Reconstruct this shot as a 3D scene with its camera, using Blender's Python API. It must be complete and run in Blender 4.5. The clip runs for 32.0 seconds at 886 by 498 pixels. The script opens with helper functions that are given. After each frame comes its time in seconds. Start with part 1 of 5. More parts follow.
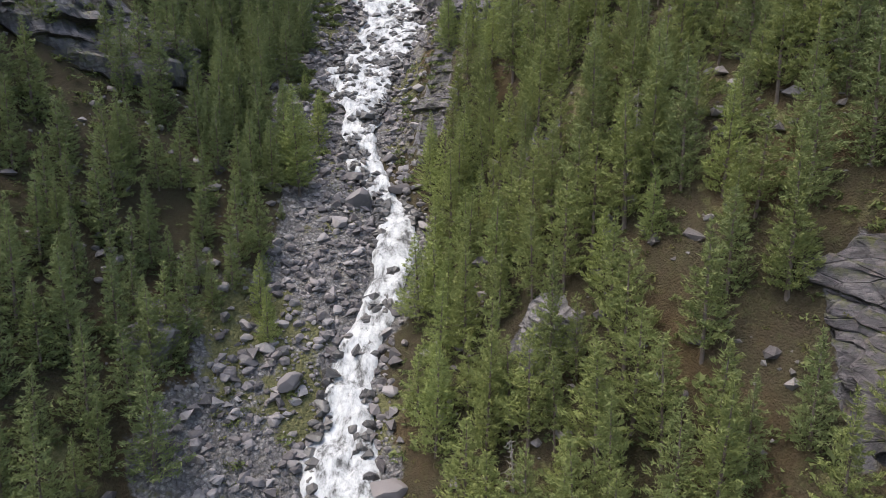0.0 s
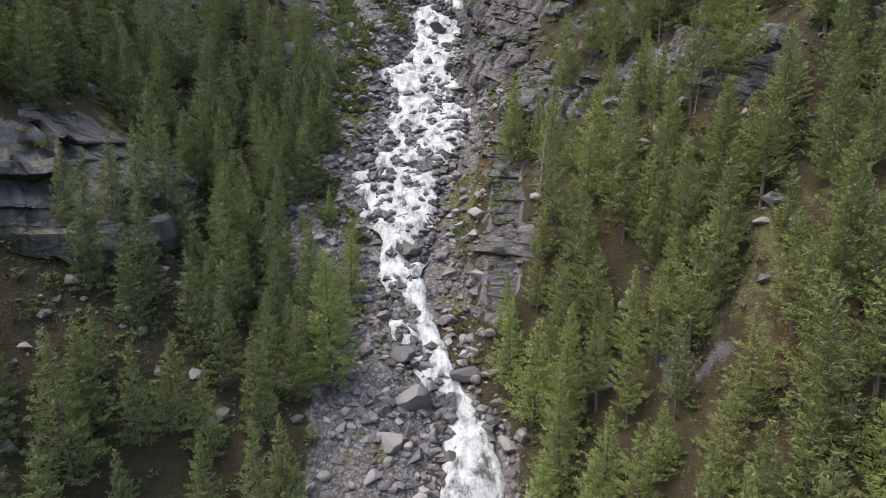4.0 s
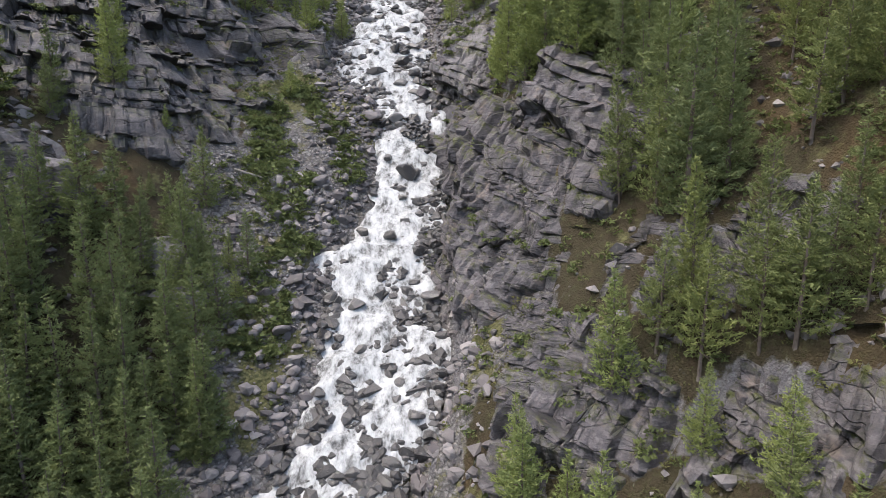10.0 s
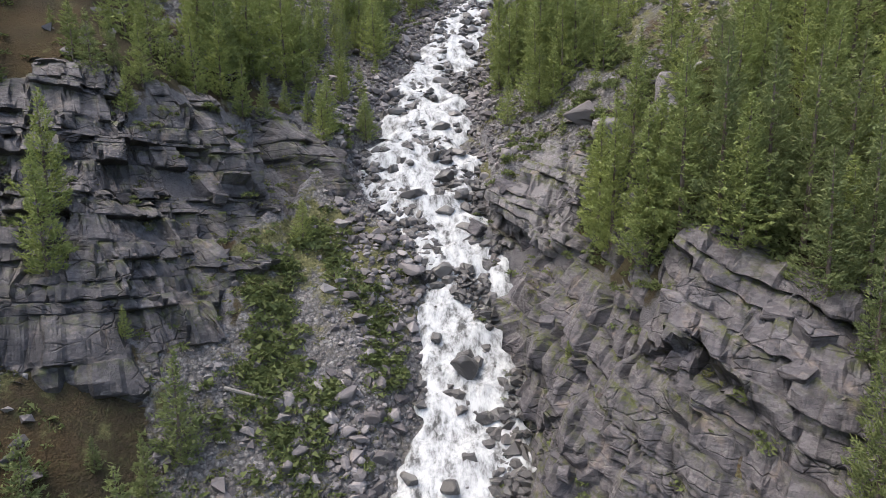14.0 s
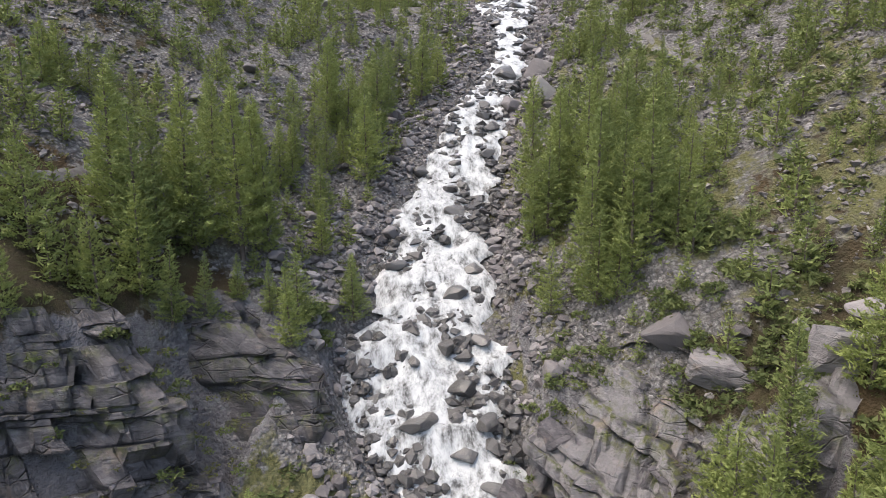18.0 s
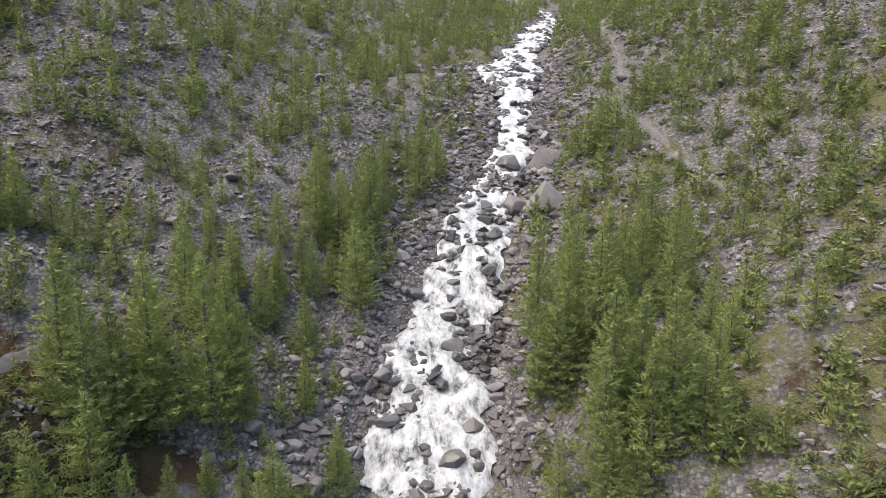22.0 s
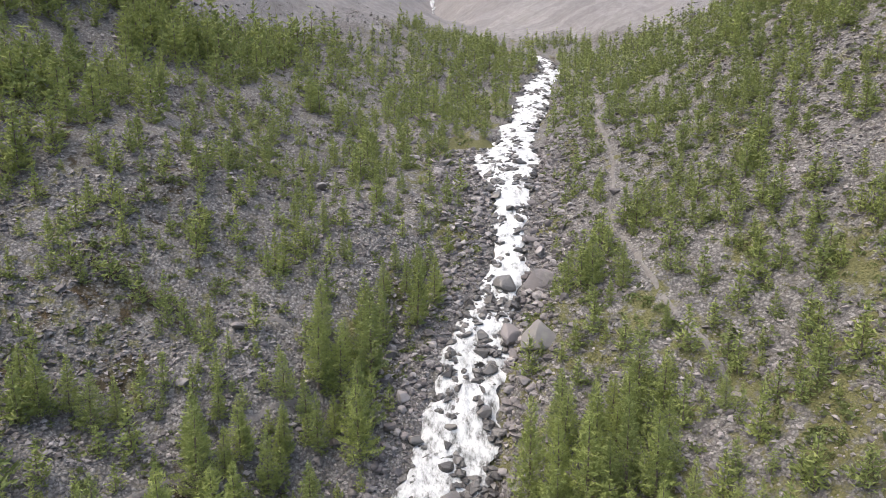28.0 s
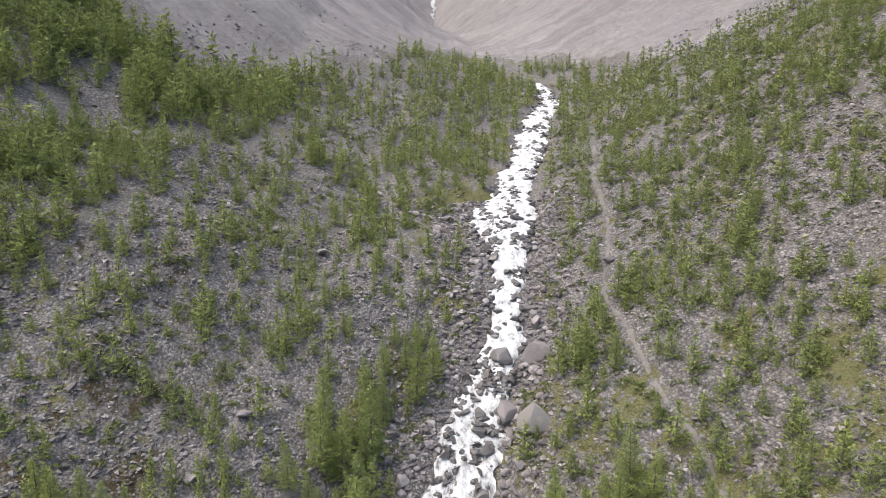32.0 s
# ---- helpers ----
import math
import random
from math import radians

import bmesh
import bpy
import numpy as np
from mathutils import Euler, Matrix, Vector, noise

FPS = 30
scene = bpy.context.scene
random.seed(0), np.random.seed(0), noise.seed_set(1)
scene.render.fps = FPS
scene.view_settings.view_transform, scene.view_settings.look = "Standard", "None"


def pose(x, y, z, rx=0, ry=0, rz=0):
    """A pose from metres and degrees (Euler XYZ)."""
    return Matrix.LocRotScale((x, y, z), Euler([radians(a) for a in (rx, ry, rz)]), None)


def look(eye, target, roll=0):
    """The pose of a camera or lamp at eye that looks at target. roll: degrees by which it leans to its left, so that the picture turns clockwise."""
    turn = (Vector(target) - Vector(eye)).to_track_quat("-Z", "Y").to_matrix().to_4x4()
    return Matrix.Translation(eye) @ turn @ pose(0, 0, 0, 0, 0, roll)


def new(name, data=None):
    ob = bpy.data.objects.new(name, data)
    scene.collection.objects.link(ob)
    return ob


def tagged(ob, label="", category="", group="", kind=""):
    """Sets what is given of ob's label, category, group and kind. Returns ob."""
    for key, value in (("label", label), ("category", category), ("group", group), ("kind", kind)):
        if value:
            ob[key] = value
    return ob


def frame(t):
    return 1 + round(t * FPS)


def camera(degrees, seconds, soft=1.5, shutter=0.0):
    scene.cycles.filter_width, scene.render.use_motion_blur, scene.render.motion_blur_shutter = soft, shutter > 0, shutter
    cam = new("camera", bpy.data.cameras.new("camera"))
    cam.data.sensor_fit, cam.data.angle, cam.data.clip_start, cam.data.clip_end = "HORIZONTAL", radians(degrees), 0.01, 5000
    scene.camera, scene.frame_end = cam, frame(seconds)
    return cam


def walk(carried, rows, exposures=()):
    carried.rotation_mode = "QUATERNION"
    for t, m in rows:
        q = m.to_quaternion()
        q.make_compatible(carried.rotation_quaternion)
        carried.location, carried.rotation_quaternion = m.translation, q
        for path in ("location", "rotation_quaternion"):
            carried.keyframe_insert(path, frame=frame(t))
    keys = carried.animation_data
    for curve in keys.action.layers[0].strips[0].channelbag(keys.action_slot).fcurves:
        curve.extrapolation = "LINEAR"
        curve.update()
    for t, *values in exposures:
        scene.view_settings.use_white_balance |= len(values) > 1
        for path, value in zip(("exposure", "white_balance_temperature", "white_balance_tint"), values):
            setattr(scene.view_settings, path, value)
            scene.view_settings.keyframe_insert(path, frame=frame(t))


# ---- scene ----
cam = camera(70.0, 32.0, soft=0.5)
EYE, TILT = 30.0, -11.0
# seconds, metres right, ahead and up along the first view, yaw, pitch, roll
ROWS = [
    (0.0, -0.00, -0.00, 0.00, 0.00, 0.00, -0.00),
    (0.5, -0.77, 3.02, 2.95, -0.21, 0.06, -0.04),
    (1.0, -1.97, 5.95, 5.92, -0.39, 0.10, -0.06),
    (1.5, -3.60, 8.90, 8.91, -0.54, 0.10, -0.06),
    (2.0, -5.44, 11.90, 11.88, -0.66, 0.05, -0.06),
    (2.5, -7.16, 15.00, 14.91, -0.77, -0.04, -0.06),
    (3.0, -8.56, 18.12, 17.95, -0.85, -0.13, -0.06),
    (3.5, -9.67, 21.30, 20.94, -0.91, -0.18, -0.04),
    (5.5, -11.23, 34.24, 32.61, -1.12, -0.22, 0.16),
    (6.0, -10.71, 37.53, 35.46, -1.15, -0.22, 0.21),
    (6.5, -9.77, 40.89, 38.30, -1.15, -0.20, 0.24),
    (7.0, -8.67, 44.31, 41.18, -1.11, -0.17, 0.26),
    (7.5, -7.64, 47.73, 44.08, -1.07, -0.14, 0.27),
    (8.0, -6.74, 51.17, 46.99, -1.03, -0.11, 0.27),
    (8.5, -6.04, 54.65, 49.95, -1.00, -0.07, 0.28),
    (9.0, -5.55, 58.06, 52.91, -0.97, -0.01, 0.30),
    (9.5, -5.37, 61.43, 55.77, -0.94, 0.07, 0.30),
    (10.0, -5.58, 64.85, 58.66, -0.90, 0.14, 0.30),
    (10.5, -6.13, 68.21, 61.49, -0.88, 0.24, 0.30),
    (11.0, -6.96, 71.55, 64.36, -0.85, 0.34, 0.27),
    (11.5, -7.97, 74.91, 67.25, -0.82, 0.45, 0.23),
    (12.0, -9.09, 78.24, 70.19, -0.77, 0.54, 0.19),
    (12.5, -10.14, 81.57, 73.13, -0.73, 0.60, 0.17),
    (13.0, -11.10, 84.84, 76.11, -0.71, 0.65, 0.20),
    (13.5, -11.93, 88.02, 79.09, -0.74, 0.69, 0.28),
    (14.0, -12.68, 91.25, 82.15, -0.79, 0.71, 0.35),
    (14.5, -13.20, 94.47, 85.27, -0.86, 0.71, 0.39),
    (16.5, -14.24, 106.86, 97.80, -1.07, 0.63, 0.40),
    (17.0, -14.22, 110.26, 100.94, -1.01, 0.59, 0.32),
    (17.5, -14.08, 113.72, 104.12, -0.90, 0.54, 0.19),
    (18.0, -13.97, 117.19, 107.25, -0.79, 0.52, 0.06),
    (18.5, -13.89, 120.63, 110.32, -0.74, 0.54, -0.04),
    (19.0, -13.87, 123.66, 113.45, -0.77, 0.61, -0.11),
    (19.5, -13.83, 125.35, 115.70, -0.80, 0.66, -0.16),
    (20.0, -13.73, 125.71, 117.58, -0.79, 0.69, -0.19),
    (20.5, -13.58, 125.57, 119.32, -0.75, 0.68, -0.23),
    (21.0, -13.49, 125.20, 121.01, -0.69, 0.60, -0.24),
    (21.5, -13.36, 124.67, 122.82, -0.61, 0.49, -0.22),
    (22.0, -13.17, 124.11, 124.66, -0.52, 0.33, -0.18),
    (22.5, -12.98, 123.57, 126.52, -0.43, 0.20, -0.13),
    (23.0, -12.82, 123.15, 128.31, -0.34, 0.13, -0.08),
    (23.5, -12.67, 122.85, 130.11, -0.28, 0.11, -0.05),
    (24.0, -12.55, 122.68, 131.90, -0.24, 0.09, -0.02),
    (24.5, -12.51, 122.53, 133.68, -0.22, 0.06, 0.00),
    (25.0, -12.46, 122.32, 135.47, -0.21, 0.01, 0.03),
    (25.5, -12.42, 122.03, 137.27, -0.20, -0.04, 0.07),
    (27.5, -12.21, 120.75, 144.48, -0.15, -0.21, 0.27),
    (28.0, -12.14, 120.40, 146.27, -0.13, -0.29, 0.32),
    (28.5, -12.04, 120.08, 148.12, -0.10, -0.38, 0.37),
    (29.0, -11.95, 119.73, 149.96, -0.06, -0.48, 0.41),
    (29.5, -11.83, 119.38, 151.78, -0.03, -0.57, 0.47),
    (30.0, -11.71, 119.05, 153.57, 0.01, -0.65, 0.52),
    (30.5, -11.60, 118.74, 155.35, 0.05, -0.74, 0.58),
    (31.0, -11.43, 118.42, 157.20, 0.08, -0.83, 0.63),
    (31.5, -11.28, 118.11, 159.03, 0.11, -0.92, 0.68),
    (32.0, -11.13, 117.81, 160.87, 0.14, -1.02, 0.73),
]
walk(cam, [(t, pose(0, 0, EYE, TILT) @ pose(x, y, z, 90 + pitch, roll, yaw)) for t, x, y, z, yaw, pitch, roll in ROWS],
     exposures=[(0.0, 1.55, 6620, 8), (13.0, 1.55, 6650, 8), (18.0, 1.55, 6850, 8), (28.0, 1.68, 6950, 8), (32.0, 1.68, 6950, 8)])

# ---- sky and sun: bright overcast, soft light from high on the left ----
world = bpy.data.worlds.new("sky")
scene.world = world
world.use_nodes = True
wn = world.node_tree.nodes
sky = wn.new("ShaderNodeTexSky")
sky.sky_type, sky.sun_disc = "NISHITA", False
sky.sun_elevation, sky.sun_rotation = radians(66), radians(-105)
sky.air_density, sky.dust_density, sky.ozone_density = 1.0, 4.0, 1.0
wn["Background"].inputs["Strength"].default_value = 0.15
world.node_tree.links.new(sky.outputs["Color"], wn["Background"].inputs["Color"])
sun = new("sun", bpy.data.lights.new("sun", "SUN"))
sun.data.energy, sun.data.angle, sun.data.color = 0.6, radians(45), (1.0, 0.96, 0.9)
sun.matrix_world = look((0, 0, 0), (math.sin(radians(105)) * math.cos(radians(66)), -math.cos(radians(105)) * math.cos(radians(66)), -math.sin(radians(66))))

# ---- materials ----
class Nodes:
    """A short way to wire a node material."""

    def __init__(self, name):
        self.mat = bpy.data.materials.new(name)
        self.mat.use_nodes = True
        self.tree = self.mat.node_tree
        self.bsdf = self.tree.nodes["Principled BSDF"]
        self.out = self.tree.nodes["Material Output"]

    def add(self, kind, **inputs):
        n = self.tree.nodes.new(kind)
        for key, value in inputs.items():
            self.put(n, key.replace("_", " "), value)
        return n

    def put(self, n, key, value):
        slot = n.inputs[int(key[1:])] if key[0] == "i" and key[1:].isdigit() else n.inputs[key]
        if isinstance(value, bpy.types.NodeSocket):
            self.tree.links.new(value, slot)
        else:
            slot.default_value = value

    def coords(self):
        return self.add("ShaderNodeTexCoord").outputs["Object"]

    def noise(self, scale, detail=4.0, rough=0.55, vector=None):
        return self.add("ShaderNodeTexNoise", Vector=vector or self.coords(), Scale=scale, Detail=detail, Roughness=rough).outputs["Fac"]

    def ramp(self, fac, stops):
        n = self.add("ShaderNodeValToRGB", Fac=fac)
        e = n.color_ramp.elements
        while len(e) < len(stops):
            e.new(0.5)
        for el, (p, c) in zip(e, stops):
            el.position, el.color = p, (*c, 1) if len(c) == 3 else c
        return n.outputs["Color"]

    def span(self, fac, a, b, lo=0.0, hi=1.0):
        n = self.add("ShaderNodeMapRange", Value=fac)
        n.inputs["From Min"].default_value, n.inputs["From Max"].default_value = a, b
        n.inputs["To Min"].default_value, n.inputs["To Max"].default_value = lo, hi
        return n.outputs["Result"]

    def mix(self, fac, a, b, mode="MIX"):
        n = self.tree.nodes.new("ShaderNodeMix")
        n.data_type, n.blend_type = "RGBA", mode
        for slot, value in ((0, fac), (6, a), (7, b)):
            if isinstance(value, bpy.types.NodeSocket):
                self.tree.links.new(value, n.inputs[slot])
            else:
                n.inputs[slot].default_value = value if slot == 0 else (*value, 1)
        return n.outputs[2]

    def math(self, op, a, b=0.0):
        n = self.tree.nodes.new("ShaderNodeMath")
        n.operation = op
        self.put(n, "i0", a)
        self.put(n, "i1", b)
        return n.outputs[0]

    def attr(self, name):
        n = self.tree.nodes.new("ShaderNodeAttribute")
        n.attribute_name = name
        return n.outputs["Fac"]

    def bump(self, height, strength, distance):
        n = self.add("ShaderNodeBump", Height=height, Strength=strength, Distance=distance)
        self.put(self.bsdf, "Normal", n.outputs["Normal"])

    def done(self, color, rough=0.85, spec=0.3):
        self.put(self.bsdf, "Base Color", color)
        self.put(self.bsdf, "Roughness", rough)
        self.put(self.bsdf, "Specular IOR Level", spec)
        return self.mat


def rock_material(name, tones, wet=False, joined=False):
    """Gneiss: grey with a faint lilac cast, banding, lichen and stains; the tone varies from piece to piece."""
    n = Nodes(name)
    if joined:
        piece = n.add("ShaderNodeNewGeometry").outputs["Random Per Island"]
    else:
        piece = n.add("ShaderNodeObjectInfo").outputs["Random"]
    fine = n.noise(3.5, 6.0, 0.65)
    coarse = n.noise(0.45, 4.0, 0.6)
    base = n.ramp(piece, [(0.0, tones[0]), (0.55, tones[1]), (1.0, tones[2])])
    base = n.mix(n.span(fine, 0.3, 0.7), base, (0.55, 0.55, 0.55), "OVERLAY") if not wet else base
    base = n.mix(n.span(coarse, 0.48, 0.68, 0.0, 0.55), base, (0.09, 0.085, 0.085))
    base = n.mix(n.span(n.noise(1.3, 3.0), 0.62, 0.72, 0.0, 0.35), base, (0.33, 0.33, 0.27))
    n.bump(n.noise(2.2, 8.0, 0.7), 0.7, 0.25)
    return n.done(base, 0.35 if wet else 0.88, 0.5 if wet else 0.25)


rock_tones = [(0.095, 0.086, 0.087), (0.16, 0.146, 0.147), (0.25, 0.233, 0.233)]
mat_boulder = rock_material("boulder_gneiss", rock_tones)
mat_stones = rock_material("scree_gneiss", [(0.08, 0.072, 0.074), (0.145, 0.132, 0.134), (0.255, 0.238, 0.238)], joined=True)
mat_pale = rock_material("pale_gneiss", [(0.17, 0.162, 0.158), (0.19, 0.182, 0.178), (0.21, 0.2, 0.196)])
mat_wet = rock_material("wet_gneiss", [(0.05, 0.047, 0.046), (0.08, 0.075, 0.073), (0.125, 0.117, 0.113)], wet=True)
mat_wet_stones = rock_material("wet_stones", [(0.035, 0.032, 0.032), (0.06, 0.056, 0.055), (0.115, 0.107, 0.104)], wet=True, joined=True)


def cliff_material(name, wet, pale=0.0):
    """Layered gneiss with dark seep streaks down the face and rusty patches."""
    n = Nodes(name)
    piece = n.add("ShaderNodeObjectInfo").outputs["Random"]
    place = n.add("ShaderNodeNewGeometry").outputs["Position"]
    mp = n.add("ShaderNodeMapping", Vector=place)
    mp.inputs["Scale"].default_value = (0.55, 0.55, 0.07)
    seep = n.noise(1.0, 4.0, 0.6, mp.outputs["Vector"])
    mp2 = n.add("ShaderNodeMapping", Vector=place)
    mp2.inputs["Rotation"].default_value, mp2.inputs["Scale"].default_value = (0.15, 0.3, 0.0), (0.25, 0.25, 2.4)
    bands = n.noise(1.0, 5.0, 0.65, mp2.outputs["Vector"])
    base = n.ramp(piece, [(0.0, (0.072, 0.065, 0.071)), (0.5, (0.1, 0.091, 0.098)), (1.0, (0.135, 0.124, 0.13))])
    base = n.mix(n.span(bands, 0.38, 0.62, 0.0, 0.5), base, (0.062, 0.058, 0.063))
    base = n.mix(n.span(n.noise(0.9, 6.0, 0.7, place), 0.55, 0.7, 0.0, 0.6), base, (0.22, 0.203, 0.21))
    mp3 = n.add("ShaderNodeMapping", Vector=place)
    mp3.inputs["Rotation"].default_value, mp3.inputs["Scale"].default_value = (0.35, 0.25, 0.4), (0.75, 0.75, 1.9)
    warp = n.mix(0.12, mp3.outputs["Vector"], n.add("ShaderNodeTexNoise", Vector=place, Scale=0.8, Detail=4.0).outputs["Color"], "ADD")
    relief = []
    for scale, dark in ((0.42, 0.6), (1.15, 0.4), (2.9, 0.25)):
        cell, line = n.tree.nodes.new("ShaderNodeTexVoronoi"), n.tree.nodes.new("ShaderNodeTexVoronoi")
        line.feature = "DISTANCE_TO_EDGE"
        for v in (cell, line):
            n.put(v, "Vector", warp)
            n.put(v, "Scale", scale)
        tone = n.add("ShaderNodeSeparateColor", Color=cell.outputs["Color"]).outputs["Red"]
        base = n.mix(n.span(tone, 0.55, 1.0, 0.0, 0.35), base, (0.2, 0.184, 0.19))
        base = n.mix(n.span(tone, 0.4, 0.0, 0.0, 0.45), base, (0.06, 0.057, 0.063))
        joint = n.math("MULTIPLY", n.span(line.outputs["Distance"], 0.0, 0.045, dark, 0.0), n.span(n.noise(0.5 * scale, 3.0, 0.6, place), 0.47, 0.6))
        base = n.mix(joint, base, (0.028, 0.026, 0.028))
        relief.append(n.math("MULTIPLY", n.math("SUBTRACT", n.math("MULTIPLY", tone, 0.5), joint), 0.6 / scale))
    base = n.mix(pale, base, (0.25, 0.236, 0.236))
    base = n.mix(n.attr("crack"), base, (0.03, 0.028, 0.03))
    base = n.mix(n.math("MULTIPLY", n.attr("moss"), n.span(n.noise(1.3, 5.0, 0.7, place), 0.45, 0.6)), base, (0.085, 0.095, 0.03))
    base = n.mix(n.span(seep, 0.46 if wet else 0.54, 0.64 if wet else 0.68, 0.0, 0.85 if wet else 0.7), base, (0.045, 0.043, 0.048))
    base = n.mix(n.span(n.noise(0.5, 3.0, 0.6, place), 0.6, 0.72, 0.0, 0.5), base, (0.24, 0.19, 0.16))
    n.bump(n.math("ADD", n.math("ADD", n.noise(1.6, 8.0, 0.7), n.math("MULTIPLY", bands, 0.5)), n.math("ADD", relief[0], n.math("ADD", relief[1], relief[2]))), 0.9, 0.35)
    return n.done(base, 0.6 if wet else 0.8, 0.4 if wet else 0.25)


mat_cliff, mat_wet_cliff, mat_pale_cliff = cliff_material("cliff_gneiss", False), cliff_material("wet_cliff_gneiss", True), cliff_material("pale_cliff_gneiss", False, 0.5)


def ground_material():
    """One sheet of ground: forest floor, grass and moss, stony scree, bare rock and fine moraine gravel by where they lie."""
    n = Nodes("mountain_ground")
    co = n.coords()
    big, mid, fine = n.noise(0.06, 4.0, 0.6), n.noise(0.5, 5.0, 0.65), n.noise(4.0, 5.0, 0.7)
    cell = n.tree.nodes.new("ShaderNodeTexVoronoi")
    warp = n.mix(0.5, co, n.add("ShaderNodeTexNoise", Vector=co, Scale=1.3, Detail=4.0).outputs["Color"], "ADD")
    n.put(cell, "Vector", warp)
    n.put(cell, "Scale", 2.3)
    cell2 = n.tree.nodes.new("ShaderNodeTexVoronoi")
    n.put(cell2, "Vector", warp)
    n.put(cell2, "Scale", 5.2)
    tone = n.add("ShaderNodeSeparateColor", Color=cell.outputs["Color"]).outputs["Red"]
    tone2 = n.add("ShaderNodeSeparateColor", Color=cell2.outputs["Color"]).outputs["Red"]
    scree = n.ramp(n.math("ADD", n.math("MULTIPLY", tone, 0.6), n.math("MULTIPLY", tone2, 0.4)), [(0.1, (0.095, 0.09, 0.09)), (0.55, (0.15, 0.143, 0.143)), (0.95, (0.25, 0.24, 0.235))])
    scree = n.mix(n.span(cell.outputs["Distance"], 0.4, 0.7, 0.0, 0.6), scree, (0.05, 0.047, 0.046))
    scree = n.mix(n.span(mid, 0.5, 0.7, 0.0, 0.45), scree, (0.13, 0.115, 0.085))
    floor_c = n.mix(n.span(mid, 0.35, 0.65), (0.046, 0.036, 0.024), (0.05, 0.045, 0.024))
    floor_c = n.mix(n.span(fine, 0.42, 0.7, 0.0, 0.75), floor_c, (0.028, 0.022, 0.015))
    floor_c = n.mix(n.span(n.noise(1.4, 6.0, 0.75), 0.52, 0.66, 0.0, 0.6), floor_c, (0.046, 0.052, 0.022))
    floor_c = n.mix(n.span(big, 0.5, 0.65, 0.0, 0.55), floor_c, (0.085, 0.055, 0.028))
    grass = n.mix(n.span(fine, 0.3, 0.7), (0.07, 0.073, 0.032), (0.128, 0.122, 0.06))
    rock = n.ramp(n.noise(1.1, 7.0, 0.7), [(0.3, (0.08, 0.076, 0.082)), (0.5, (0.15, 0.144, 0.15)), (0.72, (0.25, 0.242, 0.24))])
    rock = n.mix(n.span(n.noise(0.02, 5.0, 0.7), 0.42, 0.6, 0.0, 0.7), rock, (0.075, 0.072, 0.08))
    gravel = n.mix(n.span(mid, 0.35, 0.7), (0.16, 0.15, 0.153), (0.225, 0.215, 0.218))
    gravel = n.mix(n.span(n.noise(0.02, 5.0, 0.7), 0.45, 0.7, 0.0, 0.6), gravel, (0.29, 0.28, 0.275))
    gravel = n.mix(n.span(n.noise(0.12, 6.0, 0.75), 0.5, 0.66, 0.0, 0.5), gravel, (0.12, 0.115, 0.105))
    mp = n.add("ShaderNodeMapping", Vector=co)
    mp.inputs["Scale"].default_value = (0.012, 0.11, 0.012)
    gullies = n.noise(1.0, 6.0, 0.7, mp.outputs["Vector"])
    gravel = n.mix(n.span(gullies, 0.42, 0.62, 0.0, 0.6), gravel, (0.12, 0.114, 0.116))
    ragged = n.math("MULTIPLY", n.math("SUBTRACT", mid, 0.5), 1.6)

    def edge(name):
        return n.span(n.math("ADD", n.attr(name), ragged), 0.4, 0.6)

    c = n.mix(edge("scree"), floor_c, scree)
    c = n.mix(edge("grass"), c, grass)
    c = n.mix(edge("rock"), c, rock)
    c = n.mix(edge("gravel"), c, gravel)
    stony = n.math("MULTIPLY", n.math("SUBTRACT", 1.0, cell.outputs["Distance"]), n.attr("scree"))
    n.bump(n.math("ADD", n.math("ADD", stony, n.math("MULTIPLY", n.math("SUBTRACT", 1.0, cell2.outputs["Distance"]), 0.4)), n.noise(1.5, 7.0, 0.7)), 0.9, 0.35)
    return n.done(c, 0.95, 0.15)


mat_ground = ground_material()


def water_material():
    """White water: foam drawn out along the flow, thin over stones where it turns grey."""
    n = Nodes("white_water")
    uv = n.add("ShaderNodeTexCoord").outputs["UV"]
    warp = n.mix(0.5, uv, n.add("ShaderNodeTexNoise", Vector=uv, Scale=0.5, Detail=3.0).outputs["Color"], "ADD")
    mp = n.add("ShaderNodeMapping", Vector=warp)
    mp.inputs["Scale"].default_value = (1.0, 0.62, 1.0)
    veils = n.noise(0.7, 5.0, 0.6, mp.outputs["Vector"])
    lace = n.noise(2.6, 6.0, 0.7, mp.outputs["Vector"])
    both = n.math("ADD", n.math("MULTIPLY", veils, 0.6), n.math("MULTIPLY", lace, 0.4))
    c = n.ramp(n.math("ADD", both, n.math("MULTIPLY", n.attr("calm"), 0.04)), [(0.38, (0.06, 0.06, 0.06)), (0.43, (0.17, 0.173, 0.174)), (0.49, (0.32, 0.328, 0.334)), (0.58, (0.47, 0.48, 0.487))])
    n.bump(n.math("ADD", both, n.math("MULTIPLY", n.noise(5.0, 5.0, 0.7, mp.outputs["Vector"]), 0.35)), 0.6, 0.4)
    return n.done(c, 0.65, 0.2)


mat_water = water_material()


